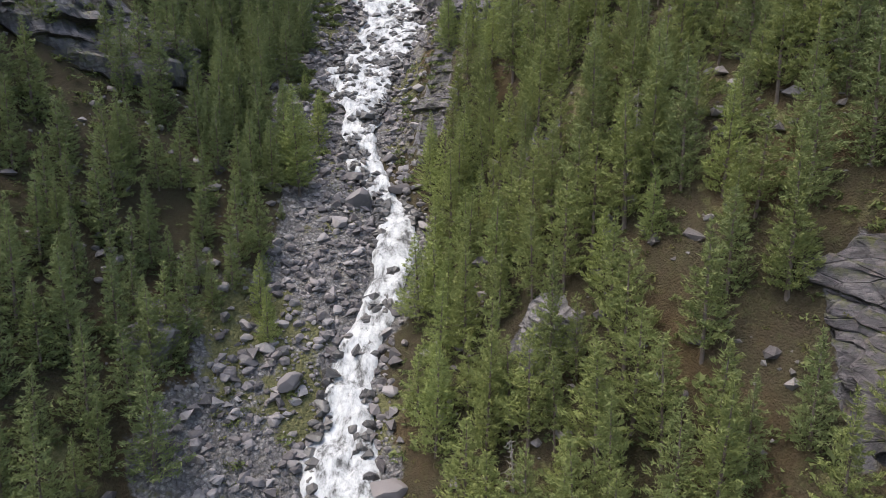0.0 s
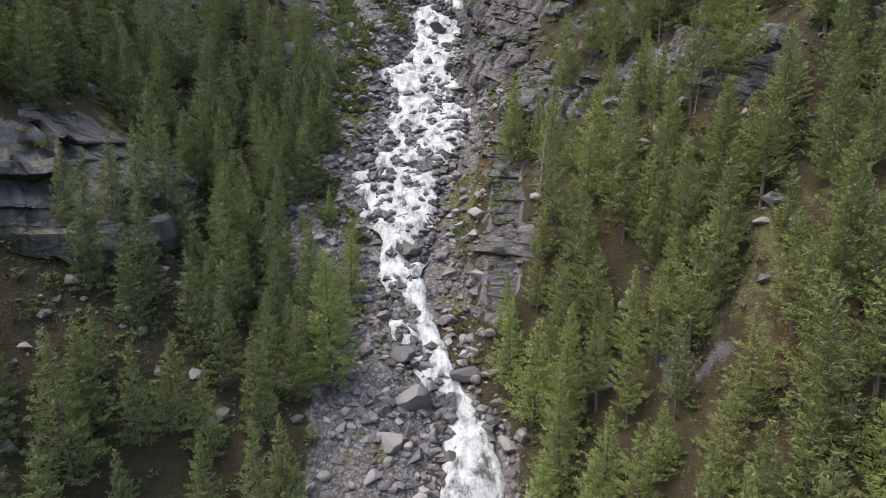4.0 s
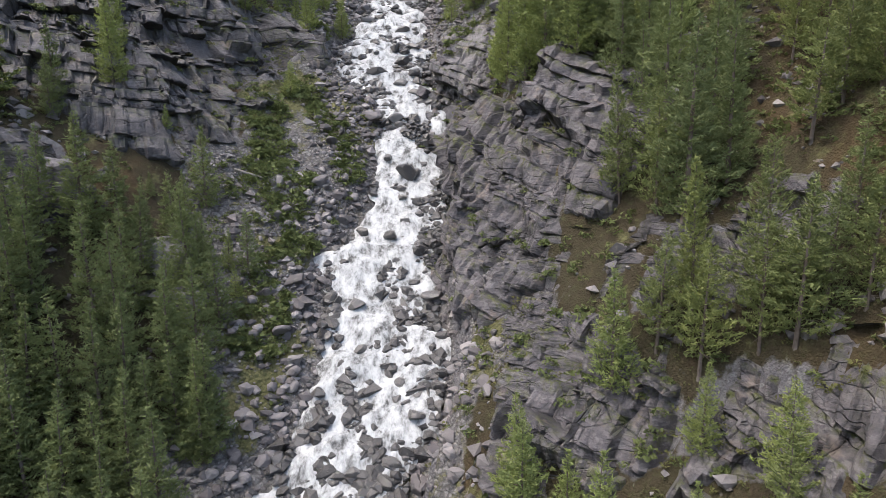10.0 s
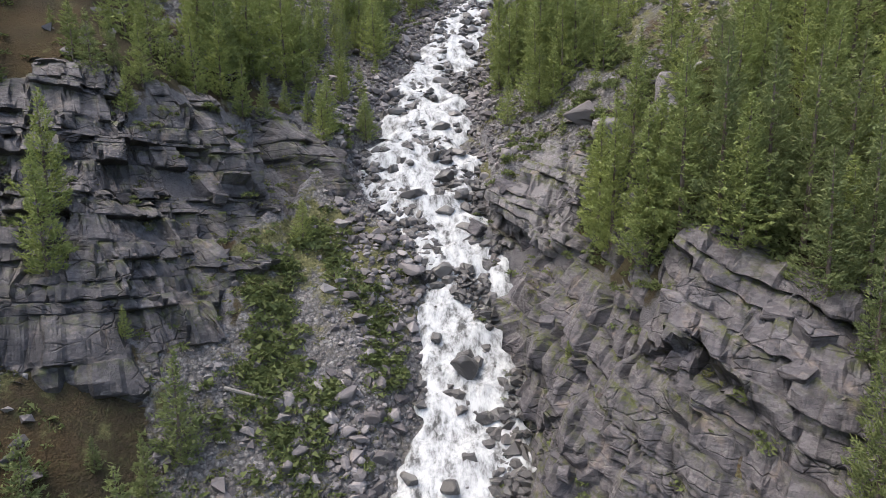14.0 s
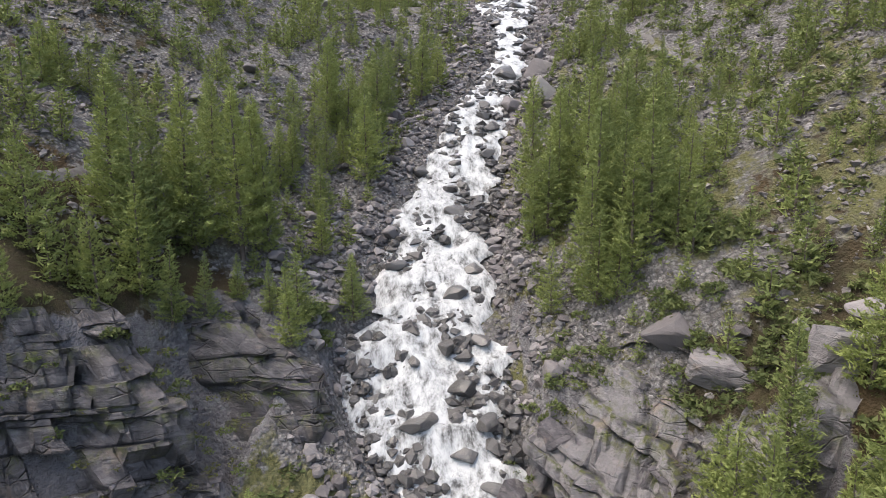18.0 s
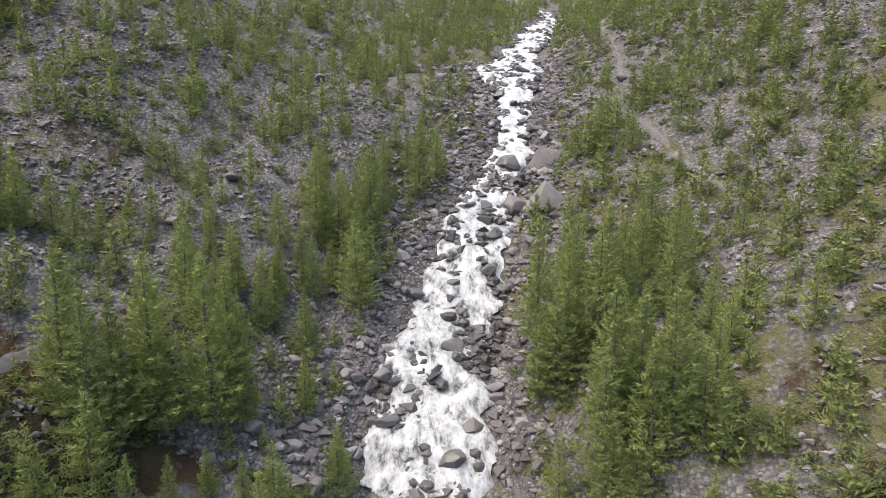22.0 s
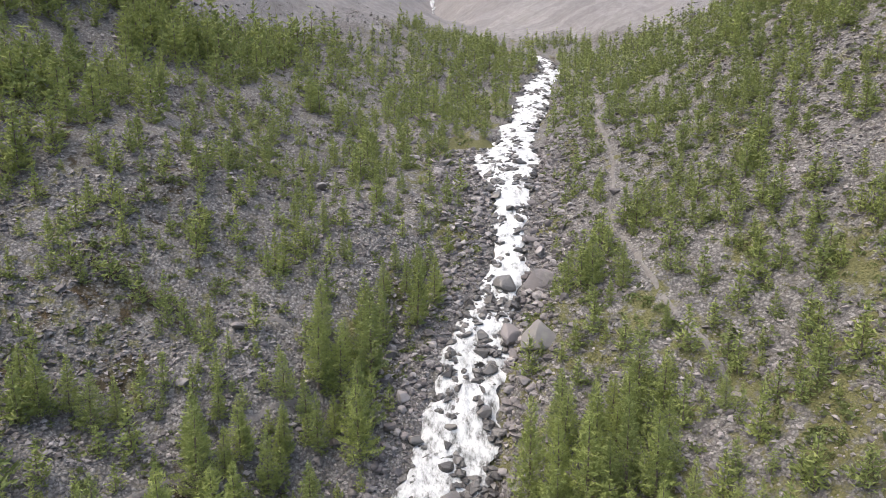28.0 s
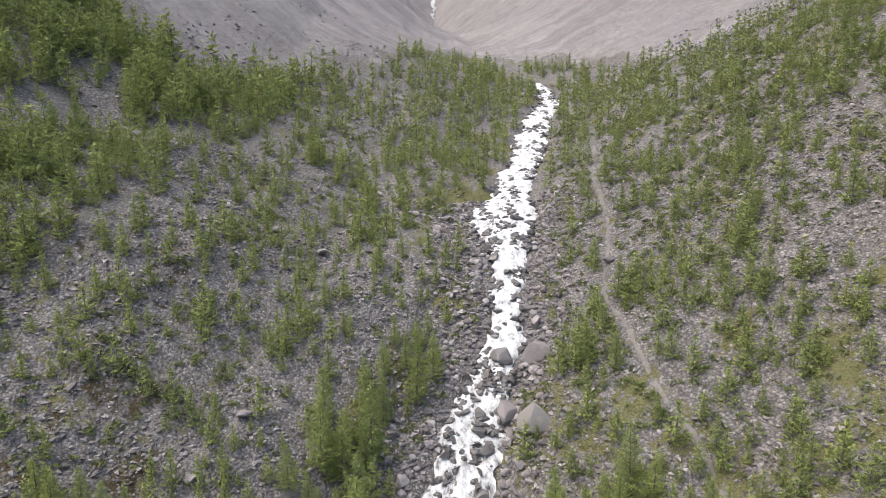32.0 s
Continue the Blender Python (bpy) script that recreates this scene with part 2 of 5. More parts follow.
def needle_material(name, dark, light, tip, tinted=False):
    """Soft conifer needles: a little light comes through; the tone varies from tree to tree and spray to spray."""
    n = Nodes(name)
    tree_tone = n.attr("tint") if tinted else n.add("ShaderNodeObjectInfo").outputs["Random"]
    spray = n.add("ShaderNodeNewGeometry").outputs["Random Per Island"]
    c = n.mix(tree_tone, dark, light)
    c = n.mix(n.span(spray, 0.2, 1.0, 0.0, 0.6), c, tip)
    place = n.add("ShaderNodeNewGeometry").outputs["Position"]
    c = n.mix(n.span(n.noise(2.6, 3.0, 0.7, place), 0.4, 0.62, 0.0, 0.3), c, (0.06, 0.074, 0.03))
    n.put(n.bsdf, "Base Color", c)
    n.put(n.bsdf, "Roughness", 0.7)
    n.put(n.bsdf, "Specular IOR Level", 0.15)
    thin = n.add("ShaderNodeBsdfTranslucent", Color=c)
    both = n.add("ShaderNodeMixShader", i0=0.32, i1=n.bsdf.outputs["BSDF"], i2=thin.outputs["BSDF"])
    n.tree.links.new(both.outputs["Shader"], n.out.inputs["Surface"])
    return n.mat


mat_larch = needle_material("larch_needles", (0.173, 0.214, 0.080), (0.242, 0.285, 0.090), (0.320, 0.361, 0.136))
mat_spruce = needle_material("spruce_needles", (0.126, 0.157, 0.073), (0.173, 0.205, 0.084), (0.237, 0.269, 0.113))
mat_woods = needle_material("young_larch_needles", (0.152, 0.187, 0.071), (0.219, 0.257, 0.085), (0.292, 0.329, 0.121), True)
mat_airy = needle_material("airy_larch_needles", (0.137, 0.164, 0.069), (0.195, 0.223, 0.077), (0.268, 0.295, 0.111))
mat_shrub = needle_material("shrub_leaves", (0.08, 0.105, 0.042), (0.13, 0.155, 0.06), (0.18, 0.2, 0.08), True)
mat_grass = needle_material("dry_grass", (0.08, 0.085, 0.035), (0.13, 0.13, 0.05), (0.16, 0.16, 0.06), True)


def bark_material():
    n = Nodes("larch_bark")
    return n.done(n.mix(n.span(n.noise(3.0, 5.0, 0.7), 0.35, 0.65), (0.07, 0.052, 0.042), (0.19, 0.165, 0.15)), 0.95, 0.1)


def trail_material():
    n = Nodes("trail_dirt")
    c = n.mix(n.span(n.noise(1.2, 5.0, 0.7), 0.35, 0.65), (0.105, 0.097, 0.094), (0.165, 0.154, 0.148))
    n.bump(n.noise(3.0, 6.0, 0.7), 0.6, 0.15)
    return n.done(c, 0.95, 0.15)


def dead_wood_material():
    n = Nodes("dead_wood")
    return n.done(n.mix(n.span(n.noise(4.0, 5.0, 0.7), 0.35, 0.65), (0.14, 0.128, 0.115), (0.25, 0.238, 0.22)), 0.9, 0.15)


mat_bark, mat_trail, mat_dead = bark_material(), trail_material(), dead_wood_material()

# ---- the plan in metres ----
# the torrent's centre line and width
BANK_Y = [-100, 50, 62, 70, 75, 80, 88, 92, 96, 100, 105, 110, 115, 120, 125, 130, 135, 140, 150, 155, 160, 165, 170, 175, 180, 185, 190, 195, 200, 206, 212, 218, 224, 230, 236, 242, 250, 258, 266, 275, 285, 295, 305, 315, 328, 340, 352, 365, 380, 395, 415, 446, 520, 700, 1300]
BANK_LEFT = [-13, -12.2, -14, -12.9, -11.1, -10, -9.8, -9.9, -10.8, -13.5, -16, -17.4, -17.6, -19.4, -21.6, -22.6, -19.8, -18.7, -19.1, -19.2, -17.3, -15, -14.1, -14.2, -13.6, -14.8, -19.6, -22.6, -23.4, -21.6, -20.6, -19.2, -17.4, -15.2, -13.2, -11, -7, -3.6, -2.6, -1.7, -3, -4.6, 0.4, 3.2, 7.2, 9.4, 12, 16.2, 19.8, 26, 26.8, 18.6, 7.5, -7, -27]
BANK_RIGHT = [-7, -5.2, -7.6, -8, -6.6, -5, -3.6, -3.6, -6.8, -8.4, -9.5, -10.6, -10.2, -10, -9.2, -7.8, -5.2, -4.6, -5, -4.7, -3.6, -3.5, -3.8, -4.2, -3.5, -3.8, -5.7, -5.9, -6.2, -7.1, -7.1, -6.2, -4.8, -3.6, -2.9, -1.9, 0.8, 3.4, 4.1, 6, 8.3, 10.7, 11.2, 12.6, 16, 19.5, 21.8, 25, 28.9, 33, 32, 24.6, 12.5, -3, -23]
# ---- terrain plan: along the stream y (m), its bed height, and cross-sections either side ----
BED_Y = [-150, 0, 60, 79, 99, 131, 153, 170, 194, 222, 236, 274, 351, 449, 620, 900, 1100, 1250, 1400, 1600]
BED_Z = [-150, -48, -4, 9, 21, 42.5, 56.5, 67.5, 85, 103, 112.5, 134, 157, 184, 218, 256, 280, 330, 420, 620]
SEC_Y = [-100, 60, 90, 120, 150, 175, 185, 195, 220, 250, 290, 350, 430, 600, 1050]
SEC_D = [0, 6, 14, 22, 30, 38, 55, 90, 160]
LEFT_LOWER = [
    (0, 1, 4.5, 10, 16.5, 24, 39.5, 69.5, 119.5),
    (0, 1, 5, 12.5, 18.5, 25.5, 41.5, 69.5, 119.5),
    (0, 1, 2, 7.5, 16, 23.5, 38, 69, 119.5),
    (0, 0, 2, 6.5, 14.5, 22.5, 37.5, 67.5, 119.5),
    (0, 0.5, 2.5, 7, 14, 20.5, 33, 60, 108),
    (0, 1, 3, 5, 9, 17, 27, 52, 98),
    (0, 1, 2.5, 3.5, 15, 24, 31, 51, 97),
    (0, 1.5, 6, 9.5, 17, 24, 32, 50, 96),
]
LEFT_UPPER = [
    (0, 0.5, 2.5, 7, 10.5, 14, 24.5, 37.5, 85),
    (0, 0.5, 1, 4, 7, 8.5, 18, 31, 77.5),
    (0, 0.5, 0.5, 1, 1.5, 1, 8.5, 25, 76),
    (0, 0.5, 0.5, 1, 2, 3.5, 8, 18.5, 73),
    (0, 0.5, 0.5, 2, 4, 6, 13, 33, 102),
    (0, 0.5, 2.5, 7, 13, 19, 33.5, 59, 124),
    (0, 3, 9, 17, 25, 34, 52, 84, 150),
]
LEFT = LEFT_LOWER + LEFT_UPPER
RIGHT_LOWER = [
    (0, 1.5, 9.5, 18.5, 27.5, 35, 50, 75, 120),
    (0, 1.5, 9.5, 18.5, 27.5, 35, 50, 75, 120),
    (0, 1, 10, 22, 32, 39, 52, 76, 120),
    (0, 0, 7, 14, 22, 29, 46, 75, 124),
    (0, 2, 12, 22.5, 26, 30, 43, 72, 120),
    (0, 5, 14, 25, 31, 37, 50, 75, 120),
    (0, 2.5, 12, 20, 24, 31, 45, 70, 115),
    (0, 1, 6, 16, 20, 26, 40, 65, 110),
]
RIGHT_UPPER = [
    (0, 0.5, 6.5, 11.5, 15, 18.5, 32, 59.5, 109.5),
    (0, 0.5, 6.5, 9.5, 14.5, 20.5, 30, 55.5, 110.5),
    (0, 1, 5.5, 9, 11.5, 15.5, 26.5, 49, 105.5),
    (0, 1, 3, 5, 9.5, 14, 24, 41.5, 96),
    (0, 0.5, 2.5, 4.5, 7, 11.5, 18, 33, 91),
    (0, 1, 3.5, 6.5, 10.5, 15, 27, 50.5, 110.5),
    (0, 3, 9, 17, 25, 34, 52, 84, 150),
]
RIGHT = RIGHT_LOWER + RIGHT_UPPER
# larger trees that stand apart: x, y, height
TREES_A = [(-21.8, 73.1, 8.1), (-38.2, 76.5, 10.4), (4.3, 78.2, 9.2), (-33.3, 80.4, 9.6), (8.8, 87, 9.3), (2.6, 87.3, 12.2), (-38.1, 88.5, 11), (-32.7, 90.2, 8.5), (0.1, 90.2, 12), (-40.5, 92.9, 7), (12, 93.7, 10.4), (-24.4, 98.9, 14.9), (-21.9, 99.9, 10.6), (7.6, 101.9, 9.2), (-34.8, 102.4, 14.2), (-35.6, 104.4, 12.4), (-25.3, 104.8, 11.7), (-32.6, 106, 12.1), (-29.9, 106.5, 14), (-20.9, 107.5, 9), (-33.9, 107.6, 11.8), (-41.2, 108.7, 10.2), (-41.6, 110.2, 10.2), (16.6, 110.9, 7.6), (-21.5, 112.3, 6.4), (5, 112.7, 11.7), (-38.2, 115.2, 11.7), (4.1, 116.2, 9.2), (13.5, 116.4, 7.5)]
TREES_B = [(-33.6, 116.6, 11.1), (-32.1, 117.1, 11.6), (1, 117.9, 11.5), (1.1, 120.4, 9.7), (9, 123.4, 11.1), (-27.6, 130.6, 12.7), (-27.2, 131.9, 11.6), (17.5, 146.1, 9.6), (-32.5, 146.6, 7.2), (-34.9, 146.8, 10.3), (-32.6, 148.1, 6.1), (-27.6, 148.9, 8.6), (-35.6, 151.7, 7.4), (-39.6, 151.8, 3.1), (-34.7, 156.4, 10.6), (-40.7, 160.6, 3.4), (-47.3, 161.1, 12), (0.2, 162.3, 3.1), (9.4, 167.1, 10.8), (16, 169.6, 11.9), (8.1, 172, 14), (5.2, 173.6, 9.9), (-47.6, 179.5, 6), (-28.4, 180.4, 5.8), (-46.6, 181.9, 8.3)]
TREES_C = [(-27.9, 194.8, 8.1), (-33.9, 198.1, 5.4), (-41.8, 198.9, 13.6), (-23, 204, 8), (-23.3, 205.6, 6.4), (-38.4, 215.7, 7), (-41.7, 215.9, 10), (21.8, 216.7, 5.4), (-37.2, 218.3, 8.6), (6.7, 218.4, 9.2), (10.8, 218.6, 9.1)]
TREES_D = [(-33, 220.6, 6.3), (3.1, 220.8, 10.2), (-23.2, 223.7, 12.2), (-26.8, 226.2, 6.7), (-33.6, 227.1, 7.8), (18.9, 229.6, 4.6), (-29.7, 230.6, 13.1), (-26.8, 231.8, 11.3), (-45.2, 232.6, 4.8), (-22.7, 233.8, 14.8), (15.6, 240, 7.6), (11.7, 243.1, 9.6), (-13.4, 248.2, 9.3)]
# boulders: x, y, width
BOULDERS_A = [(-5.2, 56.7, 4.5), (7.9, 57.2, 2.7), (-13.4, 61.8, 1.8), (-13.3, 64.8, 1.9), (-5.8, 65.7, 2.8), (-17.2, 66, 3.8), (-21.8, 67.2, 2.5), (-5.5, 69.1, 2), (-22.8, 70, 1.6), (-16.9, 70.8, 1.7), (-16, 77.5, 2), (-22, 82.1, 1.6), (-16.7, 82.7, 1.8), (-27.1, 84.4, 1.8), (-13.8, 84.5, 1.5), (-16.3, 84.8, 2.1), (-24.2, 88.6, 1.6), (-14.7, 88.7, 2.8), (-12.1, 93.5, 5), (-7.1, 97.2, 3.5), (-14.1, 99.3, 3.6), (-8.6, 101.5, 1.7), (-8.7, 104.2, 2.8), (-16.3, 105.1, 2.4), (-4.5, 106.5, 2.3), (-9.3, 113.4, 2.5), (-13.5, 114.1, 3.3), (-4.4, 116.1, 3), (-24.9, 119.7, 1.8), (-9.4, 121.1, 1.8), (-24, 125.5, 1.8), (-7.1, 126.9, 2)]
BOULDERS_B = [(-7.1, 129.2, 2.4), (-10.1, 129.5, 2.7), (-0.6, 129.6, 1.8), (-13.2, 130.4, 2.1), (-19.6, 132.3, 1.6), (-17.3, 135.1, 2.3), (-7.5, 135.8, 2.5), (-4, 136.4, 1.9), (-2, 138.5, 2), (-21, 138.9, 1.7), (-13.8, 142.9, 1.7), (-17.7, 144.8, 1.8), (-14.9, 148.8, 2.5), (-5.6, 149.7, 2.8), (-22.5, 149.8, 2.8), (-8.9, 150.3, 2.3), (-19, 152.4, 2.3), (-5.9, 155.5, 2.4), (-6.6, 157.8, 2.3), (-11.4, 159, 2.5), (-21.1, 159.8, 1.8), (-15, 159.9, 2.1), (6.2, 160.6, 6), (-17.7, 161.5, 2.5), (-9.3, 161.6, 2.4), (-9.1, 170.2, 4.4), (-21, 172.6, 2.4), (-12.4, 173.7, 2.4), (17.5, 178.6, 3.3), (-15.7, 180.7, 3.4), (-6.6, 181.3, 3.5), (-11.7, 181.8, 3.2)]
BOULDERS_C = [(-20.4, 183, 1.3), (-6.3, 184.8, 1.4), (-25, 187.8, 1.4), (-8.8, 187.8, 2.3), (6.5, 187.9, 4.8), (-16.6, 188.5, 2.3), (-11.1, 190.4, 2.5), (-15.4, 192.9, 4.3), (-8.9, 193, 3.4), (-2.7, 193.1, 2.9), (-11.3, 196.3, 3.2), (-16.2, 199.2, 2.2), (-12.5, 200.7, 2.7), (-8.8, 201.6, 2.4), (-21.3, 202.1, 2), (-27.8, 205.9, 1.8), (-11.6, 207.6, 3.6), (-4.1, 210.8, 1.9), (-9.3, 210.9, 2.6), (-19, 211.3, 3), (-6.4, 215.3, 2.5), (-23.8, 215.6, 2), (-19.3, 217, 3.2), (-11, 220.4, 2.9), (14.6, 222.7, 1.6), (-46.1, 224, 1.9), (-11.6, 224.2, 2.6), (11.3, 226.1, 1.6), (-15.9, 227.2, 3.1), (-19.4, 228, 2.3), (-63.3, 228.2, 1.9), (-10.9, 229, 2.3)]
BOULDERS_D = [(-6.1, 231, 2.8), (7.8, 232.2, 1.4), (-18.2, 232.6, 2.8), (-0.3, 232.9, 2.4), (-41.3, 233.6, 2.4), (7.3, 235.8, 2.3), (-4.8, 237.2, 2.5), (2.6, 237.5, 7.2), (-20.1, 238.8, 2.6), (-6, 239.7, 2.6), (-5.9, 242.5, 2.6), (-1.1, 242.6, 4.4), (-8.5, 242.7, 2.2), (-1.4, 252.5, 4.3), (4.8, 252.6, 5.7), (5.9, 259.5, 3.1), (4.3, 263, 3.1), (20.1, 263.2, 2.1), (-3.4, 264.7, 2.3), (-27.2, 265.4, 2.3), (28.4, 269, 1.7), (1.5, 272, 2.5), (-36.3, 272.4, 2.8), (-45.8, 273.6, 2.8), (-27.3, 275.8, 2.1), (-0.9, 276.8, 3.2), (17, 279.5, 2.4), (-11.2, 290.7, 2.5), (5.4, 291.3, 3.2), (-18.5, 292.9, 2.6), (-32.4, 310.1, 2.9), (-18, 316.2, 3.6)]
# trodden ways
TRAIL_RIGHT = [(30, 322), (26.7, 307), (23.7, 294), (22.8, 276), (21.3, 268), (17.7, 257), (19.1, 250), (19.5, 241), (20.3, 234), (22.1, 228), (23.7, 222), (25, 214)]
TRAIL_LEFT = [(-56, 190), (-52, 194.5), (-50.7, 196.6), (-49.9, 199.1), (-48.4, 201.4), (-46, 208), (-42, 216), (-36.5, 224), (-32.9, 227.1), (-28.9, 230)]
TRAIL_BEND = [(-43, 229), (-41.5, 234), (-38.6, 237), (-34, 238)]
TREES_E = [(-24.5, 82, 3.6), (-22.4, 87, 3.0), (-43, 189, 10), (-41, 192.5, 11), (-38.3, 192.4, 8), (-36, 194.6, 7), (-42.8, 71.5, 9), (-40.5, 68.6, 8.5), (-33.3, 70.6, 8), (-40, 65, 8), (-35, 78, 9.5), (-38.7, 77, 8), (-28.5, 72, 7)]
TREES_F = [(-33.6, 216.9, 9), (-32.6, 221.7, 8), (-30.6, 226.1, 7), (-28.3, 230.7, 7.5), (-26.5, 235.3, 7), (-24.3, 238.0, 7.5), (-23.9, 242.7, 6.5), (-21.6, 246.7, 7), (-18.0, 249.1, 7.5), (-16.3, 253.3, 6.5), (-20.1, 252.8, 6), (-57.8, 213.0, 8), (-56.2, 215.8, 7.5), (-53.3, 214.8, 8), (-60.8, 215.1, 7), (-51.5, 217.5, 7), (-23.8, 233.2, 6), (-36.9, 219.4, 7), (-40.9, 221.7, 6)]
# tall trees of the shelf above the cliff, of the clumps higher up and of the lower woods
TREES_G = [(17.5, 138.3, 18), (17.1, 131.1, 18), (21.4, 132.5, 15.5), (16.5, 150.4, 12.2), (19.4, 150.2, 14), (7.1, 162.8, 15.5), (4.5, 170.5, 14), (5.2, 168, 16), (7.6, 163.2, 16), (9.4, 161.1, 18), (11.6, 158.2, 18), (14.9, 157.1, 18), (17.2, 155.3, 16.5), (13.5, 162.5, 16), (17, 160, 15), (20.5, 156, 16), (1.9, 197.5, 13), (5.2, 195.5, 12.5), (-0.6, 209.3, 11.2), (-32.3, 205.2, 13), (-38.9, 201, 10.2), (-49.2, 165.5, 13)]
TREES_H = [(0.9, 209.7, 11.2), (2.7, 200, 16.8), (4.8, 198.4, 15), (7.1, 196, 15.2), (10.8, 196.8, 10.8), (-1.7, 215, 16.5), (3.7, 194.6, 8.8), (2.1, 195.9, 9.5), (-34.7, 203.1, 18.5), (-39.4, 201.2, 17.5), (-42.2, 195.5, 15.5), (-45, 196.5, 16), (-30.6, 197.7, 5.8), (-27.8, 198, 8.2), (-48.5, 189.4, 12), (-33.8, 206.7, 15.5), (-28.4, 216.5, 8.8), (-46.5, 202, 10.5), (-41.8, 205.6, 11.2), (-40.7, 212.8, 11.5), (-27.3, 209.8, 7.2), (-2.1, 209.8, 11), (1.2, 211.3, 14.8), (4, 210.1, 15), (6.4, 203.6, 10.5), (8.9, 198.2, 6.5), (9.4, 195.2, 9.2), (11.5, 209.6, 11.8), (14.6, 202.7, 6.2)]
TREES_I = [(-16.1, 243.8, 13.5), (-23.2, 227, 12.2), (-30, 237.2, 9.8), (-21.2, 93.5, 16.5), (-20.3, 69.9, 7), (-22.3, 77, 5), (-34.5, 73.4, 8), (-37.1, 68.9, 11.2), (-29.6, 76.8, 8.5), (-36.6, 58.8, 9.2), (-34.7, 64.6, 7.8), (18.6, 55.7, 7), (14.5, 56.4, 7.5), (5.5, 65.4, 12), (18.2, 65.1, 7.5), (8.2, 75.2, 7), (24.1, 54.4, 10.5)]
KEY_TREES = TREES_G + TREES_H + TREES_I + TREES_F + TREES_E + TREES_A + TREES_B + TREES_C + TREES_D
KEY_BOULDERS = BOULDERS_A + BOULDERS_B + BOULDERS_C + BOULDERS_D

# ---- shapes: numbers to meshes ----
def lattice(ix, iy, seed):
    h = (ix.astype(np.int64) * 374761393 + iy.astype(np.int64) * 668265263 + seed * 974711) & 0x7FFFFFFF
    h = ((h ^ (h >> 13)) * 1274126177) & 0x7FFFFFFF
    return ((h ^ (h >> 16)) & 0xFFFFF) / 1048575.0


def vnoise(x, y, seed=0):
    """Smooth value noise in -1 to 1."""
    fx, fy = np.floor(x), np.floor(y)
    a, b = x - fx, y - fy
    a, b = a * a * (3 - 2 * a), b * b * (3 - 2 * b)
    p, q = lattice(fx, fy, seed), lattice(fx + 1, fy, seed)
    r, s = lattice(fx, fy + 1, seed), lattice(fx + 1, fy + 1, seed)
    return 2 * ((p * (1 - a) + q * a) * (1 - b) + (r * (1 - a) + s * a) * b) - 1


def fbm(x, y, seed=0, octaves=4):
    return sum(vnoise(x * 2.03 ** k, y * 2.03 ** k, seed + 17 * k) * 0.5 ** k for k in range(octaves))


def smooth_table(xs, ys, x):
    xs, ys = np.asarray(xs, float), np.asarray(ys, float)
    m = np.gradient(ys, xs)
    x = np.clip(x, xs[0], xs[-1])
    i = np.clip(np.searchsorted(xs, x) - 1, 0, len(xs) - 2)
    h = xs[i + 1] - xs[i]
    t = (x - xs[i]) / h
    return (2 * t**3 - 3 * t**2 + 1) * ys[i] + (t**3 - 2 * t**2 + t) * h * m[i] + (-2 * t**3 + 3 * t**2) * ys[i + 1] + (t**3 - t**2) * h * m[i + 1]


def section(tab, d, y):
    tab, ds, ys = np.asarray(tab, float), np.asarray(SEC_D, float), np.asarray(SEC_Y, float)
    over = np.maximum(d - ds[-1], 0)
    d, y = np.clip(d, 0, ds[-1]), np.clip(y, ys[0], ys[-1])
    j = np.clip(np.searchsorted(ds, d) - 1, 0, len(ds) - 2)
    i = np.clip(np.searchsorted(ys, y) - 1, 0, len(ys) - 2)
    a, b = (d - ds[j]) / (ds[j + 1] - ds[j]), (y - ys[i]) / (ys[i + 1] - ys[i])
    b = b * b * (3 - 2 * b)
    z = (1 - b) * ((1 - a) * tab[i, j] + a * tab[i, j + 1]) + b * ((1 - a) * tab[i + 1, j] + a * tab[i + 1, j + 1])
    return z + over * 0.62


def stream_x(y):
    return smooth_table(BANK_Y, (np.array(BANK_LEFT) + np.array(BANK_RIGHT)) / 2, y)


def stream_w(y):
    return smooth_table(BANK_Y, np.array(BANK_RIGHT) - np.array(BANK_LEFT), y)


def band(points, half, x, y):
    """1 inside a band about a broken line, falling to 0 at its border."""
    best = np.full(np.shape(x), 1e9)
    for (ax, ay), (bx, by) in zip(points, points[1:]):
        dx, dy = bx - ax, by - ay
        t = np.clip(((x - ax) * dx + (y - ay) * dy) / (dx * dx + dy * dy), 0, 1)
        best = np.minimum(best, np.hypot(x - ax - t * dx, y - ay - t * dy))
    return np.clip(1.6 - 1.2 * best / half, 0, 1)


